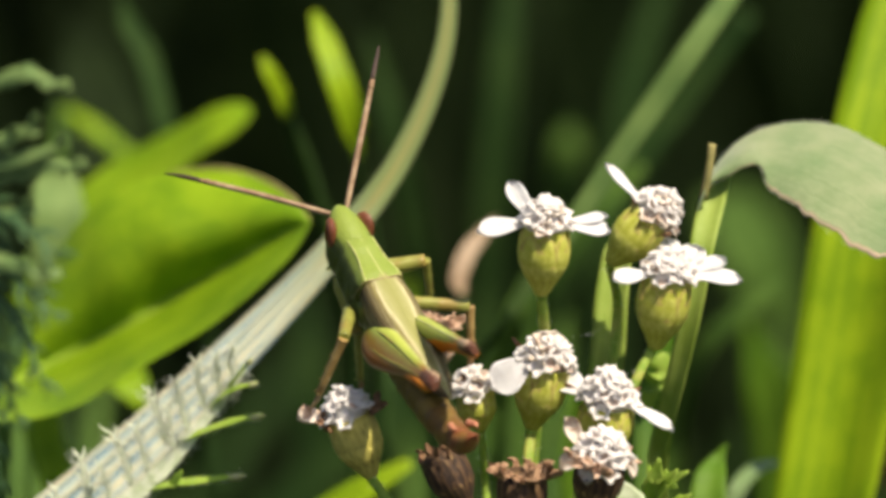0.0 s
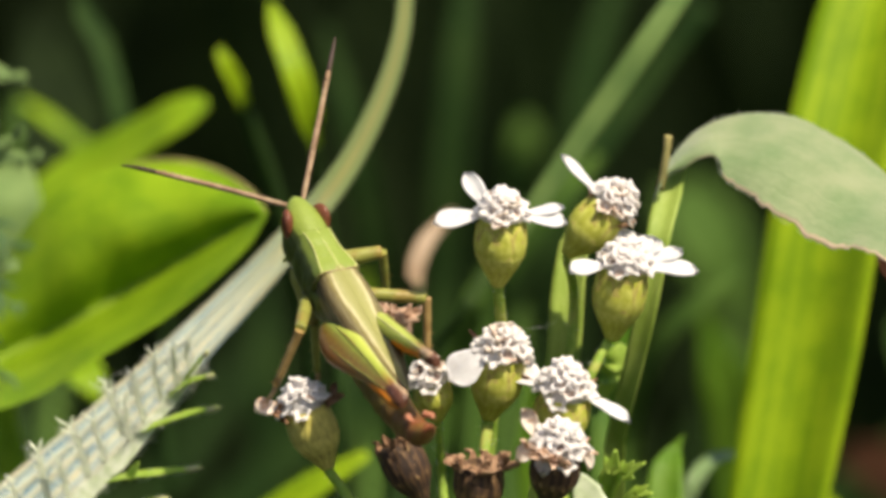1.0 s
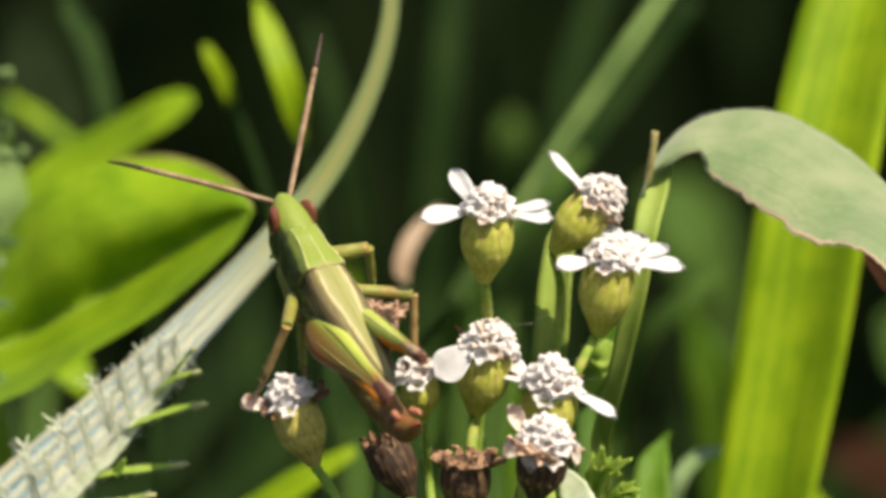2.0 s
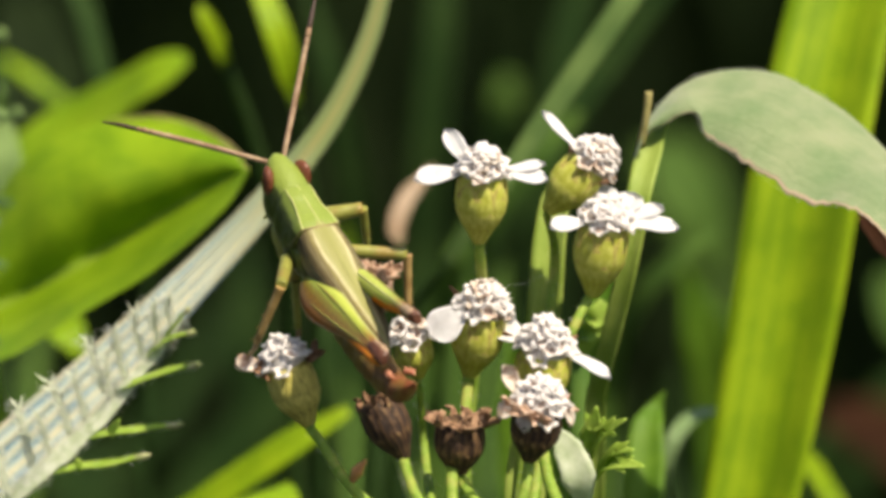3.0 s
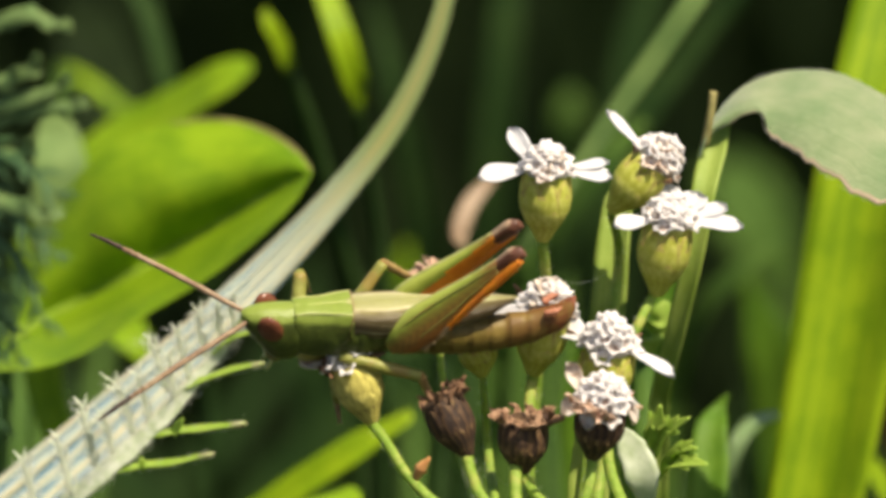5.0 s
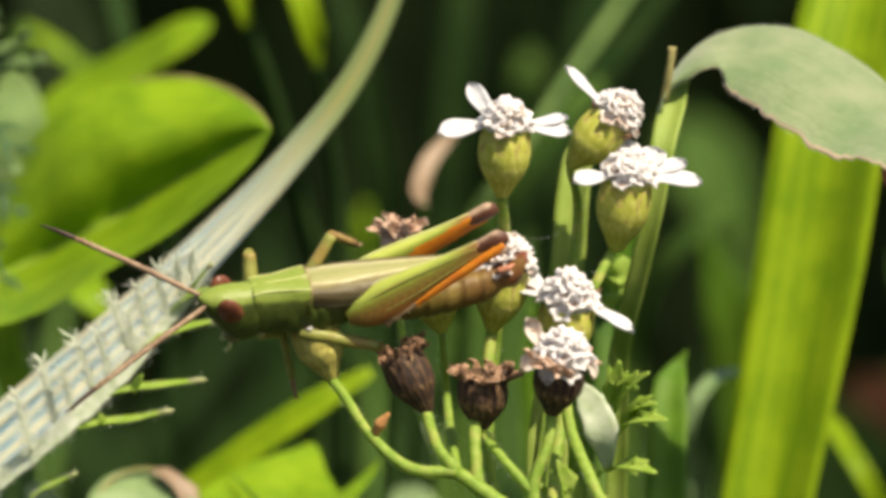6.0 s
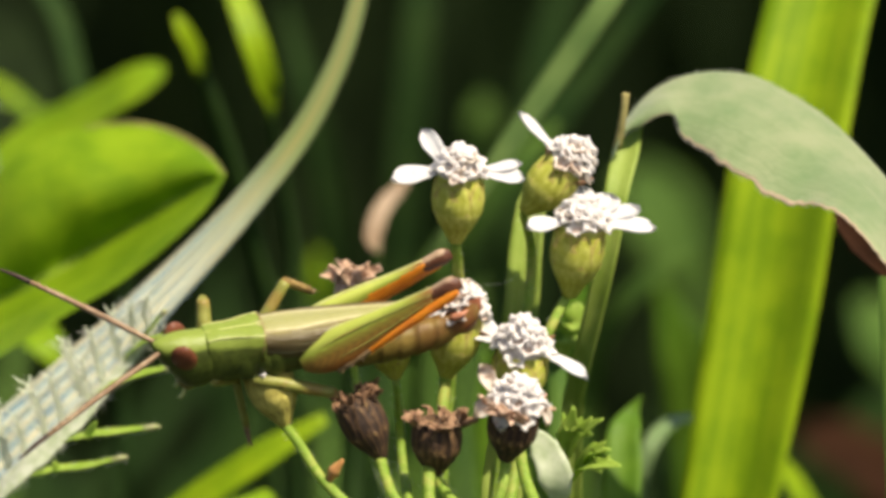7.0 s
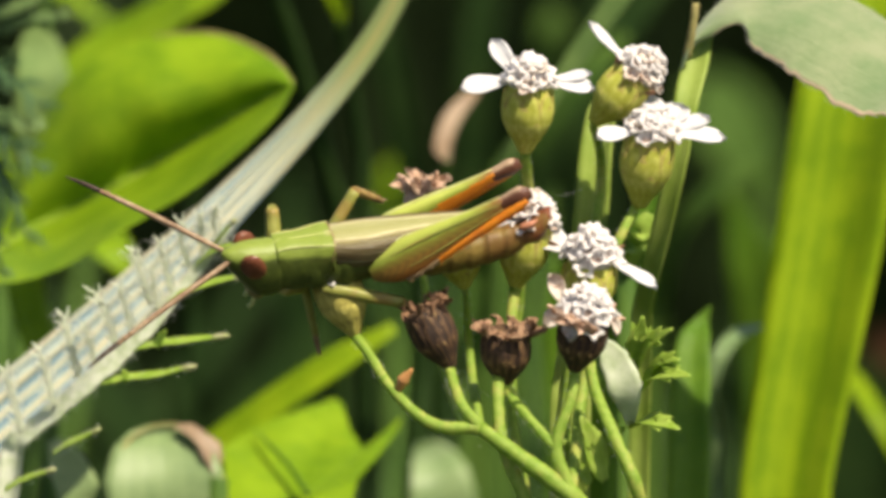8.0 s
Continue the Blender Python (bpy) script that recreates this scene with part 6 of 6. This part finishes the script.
        for leg in ("fore", "mid"):
            l1, l2 = SEGMENTS[leg]
            t = limb([(0, 0, 0), (0.5, 0, 0), (l1 * 0.6, 0, 0), (l1, 0, 0)], [0.38, 0.52, 0.48, 0.38] if leg == "fore" else [0.32, 0.42, 0.40, 0.34], "leg", leg + "_thigh", bug, seed=5)
            b = limb([(0, 0, 0), (0.4, 0, 0), (l2, 0, 0)], [0.30, 0.28, 0.22], "leg" if leg == "fore" else "shank", leg + "_shin", t, spines=4, seed=6)
            parts[side + leg + "_thigh"], parts[side + leg + "_shin"] = t, b
            joined = bmesh.new()
            joined.from_mesh(b.data)
            count = len(joined.faces)
            scale = 1 / MM
            bmesh.ops.scale(joined, vec=(scale, scale, scale), verts=joined.verts)
            tube(joined, [(l2 - 0.05, 0, 0), (l2 + 0.35, 0, -0.05), (l2 + 0.7, 0, 0.02), (l2 + 1.1, 0, 0.15)], [0.15, 0.17, 0.13, 0.1], seg=8, per=3)
            for q in (-1, 1):
                tube(joined, [(l2 + 1.05, 0, 0.15), (l2 + 1.25, q * 0.12, 0.12), (l2 + 1.35, q * 0.15, -0.02)], [0.05, 0.04, 0.01], seg=5, per=2)
            joined.faces.ensure_lookup_table()
            for f in joined.faces[count:]:
                f.material_index = 1
            bmesh.ops.scale(joined, vec=(MM, MM, MM), verts=joined.verts)
            joined.to_mesh(b.data)
            joined.free()
            b.data.materials.append(SKIN["foot"])
    return parts


BUG = grasshopper()

# the two perches: place, way of the head, way of the back
CLING = body_pose((-4.80, 5.98, -1), (-0.40, 0.71, 0.55), (0.42, 0.30, -1))
PERCH = body_pose((-6.78, -0.10, -3), (-0.97, -0.125, -0.22), (0.0, 0.78, -0.62))


def half_way(a, b, t, lift=0.0):
    q = a.to_quaternion().slerp(b.to_quaternion(), t)
    m = q.to_matrix().to_4x4()
    m.translation = a.translation.lerp(b.translation, t) + ABOVE * lift * MM
    return m


def inside(body, point):
    """A point of the plant's frame in the insect's own millimetres."""
    return (body.inverted() @ at(*point)) / MM


def thigh_pose(body, side, knee, roll=0.0):
    """The hind thigh's pose when its knee shows at the given u and v; its length gives the depth."""
    hip = Vector(HIPS["hind"])
    hip.y *= side
    h = body @ (hip * MM) - CENTRE
    hu, hv, hw = (h.dot(RIGHT) / MM, h.dot(ABOVE) / MM, h.dot(AHEAD) / MM)
    du, dv = knee[0] - hu, knee[1] - hv
    left = THIGH ** 2 - du * du - dv * dv
    dw = -math.sqrt(max(left, 0.0))
    d = body.to_3x3().inverted() @ way(du, dv, dw)
    return align(hip, d, (0.25, -roll * side, 1))


def shin_pose(angle, side):
    a = radians(angle)
    return align((10.3, -0.22 * side, -0.4), (-math.cos(a), 0, -math.sin(a)), (math.sin(a), 0, -math.cos(a)))


def arch(angle, swing=0.0):
    hinge = Matrix.Translation(Vector((-4.5, 0, -0.6)) * MM)
    return hinge @ Matrix.Rotation(radians(swing), 4, "Z") @ Matrix.Rotation(radians(angle), 4, "Y") @ hinge.inverted()


def leg_rows(body, leg, side, knee, foot):
    hip = Vector(HIPS[leg])
    hip.y *= side
    l1, l2 = SEGMENTS[leg]
    h = body @ (hip * MM) - CENTRE
    hu, hv, hw = (h.dot(RIGHT) / MM, h.dot(ABOVE) / MM, h.dot(AHEAD) / MM)
    du, dv = knee[0] - hu, knee[1] - hv
    dw = math.sqrt(max(l1 * l1 - du * du - dv * dv, 0.0)) * (-1 if knee[2] < hw else 1)
    d = (body.to_3x3().inverted() @ way(du, dv, dw)).normalized()
    first = align(hip, d, (0.3, side * 0.5, 1))
    end = hip + d * l1
    f = inside(body, foot)
    second = first.inverted() @ align(end, f - end, (0.2, side, 0.6))
    return first, second


def feeler_pose(body, side, tip):
    base = Vector((6.0, side * 0.42, 0.72))
    return align(base, inside(body, tip) - base, (0, 0, 1))


def motions():
    turn = [(0.0, CLING), (4.1, CLING), (4.25, half_way(CLING, PERCH, 0.12)), (4.5, half_way(CLING, PERCH, 0.36, 1.0)), (4.8, half_way(CLING, PERCH, 0.72, 1.2)), (5.1, half_way(CLING, PERCH, 0.97, 0.3)), (5.3, PERCH), (8.0, PERCH)]
    walk(BUG["bug"], turn)
    # the song: the thighs rub up and down
    left = {"rest": (-0.70, -0.84, 0), "mid": (-1.37, 0.67, 0), "high": (-1.84, 3.88, 0)}
    right = {"rest": (1.14, 1.50, 0), "mid": (0.80, 2.67, 0), "high": (-0.33, 4.71, 0)}
    sing = ((0.0, "mid", "mid"), (0.1, "rest", "rest"), (0.2, "rest", "rest"), (0.3, "mid", "rest"), (0.4, "high", "rest"), (0.5, "mid", "high"), (0.6, "high", "rest"), (0.7, "mid", "mid"), (0.8, "rest", "rest"), (4.1, "rest", "rest"), (4.25, "rest", "rest"))
    down_l, down_r = (4.95, 3.52, 0), (5.04, 5.58, 0)
    later = ((5.1, (2.88, 5.09, 0), (2.51, 6.65, 0)), (5.3, (2.48, 5.29, 0), (2.14, 6.72, 0)), (5.4, (4.05, 4.59, 0), (4.18, 6.25, 0)), (5.5, (4.12, 4.72, 0), (2.51, 7.05, 0)), (5.6, (3.89, 4.42, 0), (3.84, 5.98, 0)), (5.7, (3.92, 4.16, 0), (2.37, 6.48, 0)),
             (5.8, (4.39, 3.72, 0), (3.94, 5.82, 0)), (5.9, down_l, down_r), (8.0, down_l, down_r))
    for side, s, col in (("left", 1, 1), ("right", -1, 2)):
        knees = left if s > 0 else right
        rows = [(r[0], thigh_pose(CLING, s, knees[r[col]], roll=0.7)) for r in sing]
        rows += [(r[0], thigh_pose(PERCH, s, r[col], roll=0.4 if s > 0 else 0.0)) for r in later]
        walk(BUG[side + "_thigh"], rows)
        walk(BUG[side + "_shin"], [(0.0, shin_pose(1.0, 0)), (4.1, shin_pose(1.0, 0)), (5.2, shin_pose(6.0, s)), (8.0, shin_pose(6.0, s))])
    # the hind body arches up while it clings
    walk(BUG["rear"], [(0.0, arch(4.0, -1.0)), (4.1, arch(4.0, -1.0)), (5.2, arch(0.0)), (8.0, arch(0.0))])
    for name, s, a, b, c in (("left", 1, (-18.03, 13.42, 4), (-19.28, -5.65, -7), (-19.71, -6.27, -7)), ("right", -1, (-4.75, 20.89, 5), (-22.07, 4.49, -3), (-22.27, 3.56, -3))):
        p, q = feeler_pose(CLING, s, a), feeler_pose(PERCH, s, b)
        r = feeler_pose(PERCH, s, c)
        walk(BUG[name + "_feeler"], [(0.0, p), (4.1, p), (5.2, r), (5.6, r), (6.2, q), (8.0, q)])
    for leg, s, knee1, foot1, knee2, foot2 in (
        ("mid", 1, (-6.76, 3.33, -2), (-9.09, -1.90, -2), (-2.35, -2.92, 3), (-1.64, -4.48, 1)),
        ("mid", -1, (0.90, 5.25, 1), (0.70, 2.68, 2), (-4.64, 4.54, 0), (-2.83, 2.86, 5)),
        ("fore", 1, (-5.56, 2.51, 2), (-5.81, -0.17, 3), (-8.15, -1.95, 0), (-7.30, -5.92, 1)),
        ("fore", -1, (-0.67, 8.26, 3), (-1.72, 5.65, 4), (-10.07, 3.20, -1), (-9.60, 0.71, 7)),
    ):
        side = "left" if s > 0 else "right"
        a1, a2 = leg_rows(CLING, leg, s, knee1, foot1)
        b1, b2 = leg_rows(PERCH, leg, s, knee2, foot2)
        for key, p, q in (("_thigh", a1, b1), ("_shin", a2, b2)):
            mid1 = half_way(p, q, 0.5)
            walk(BUG[side + leg + key], [(0.0, p), (4.1, p), (4.65, mid1), (5.2, q), (8.0, q)])


motions()
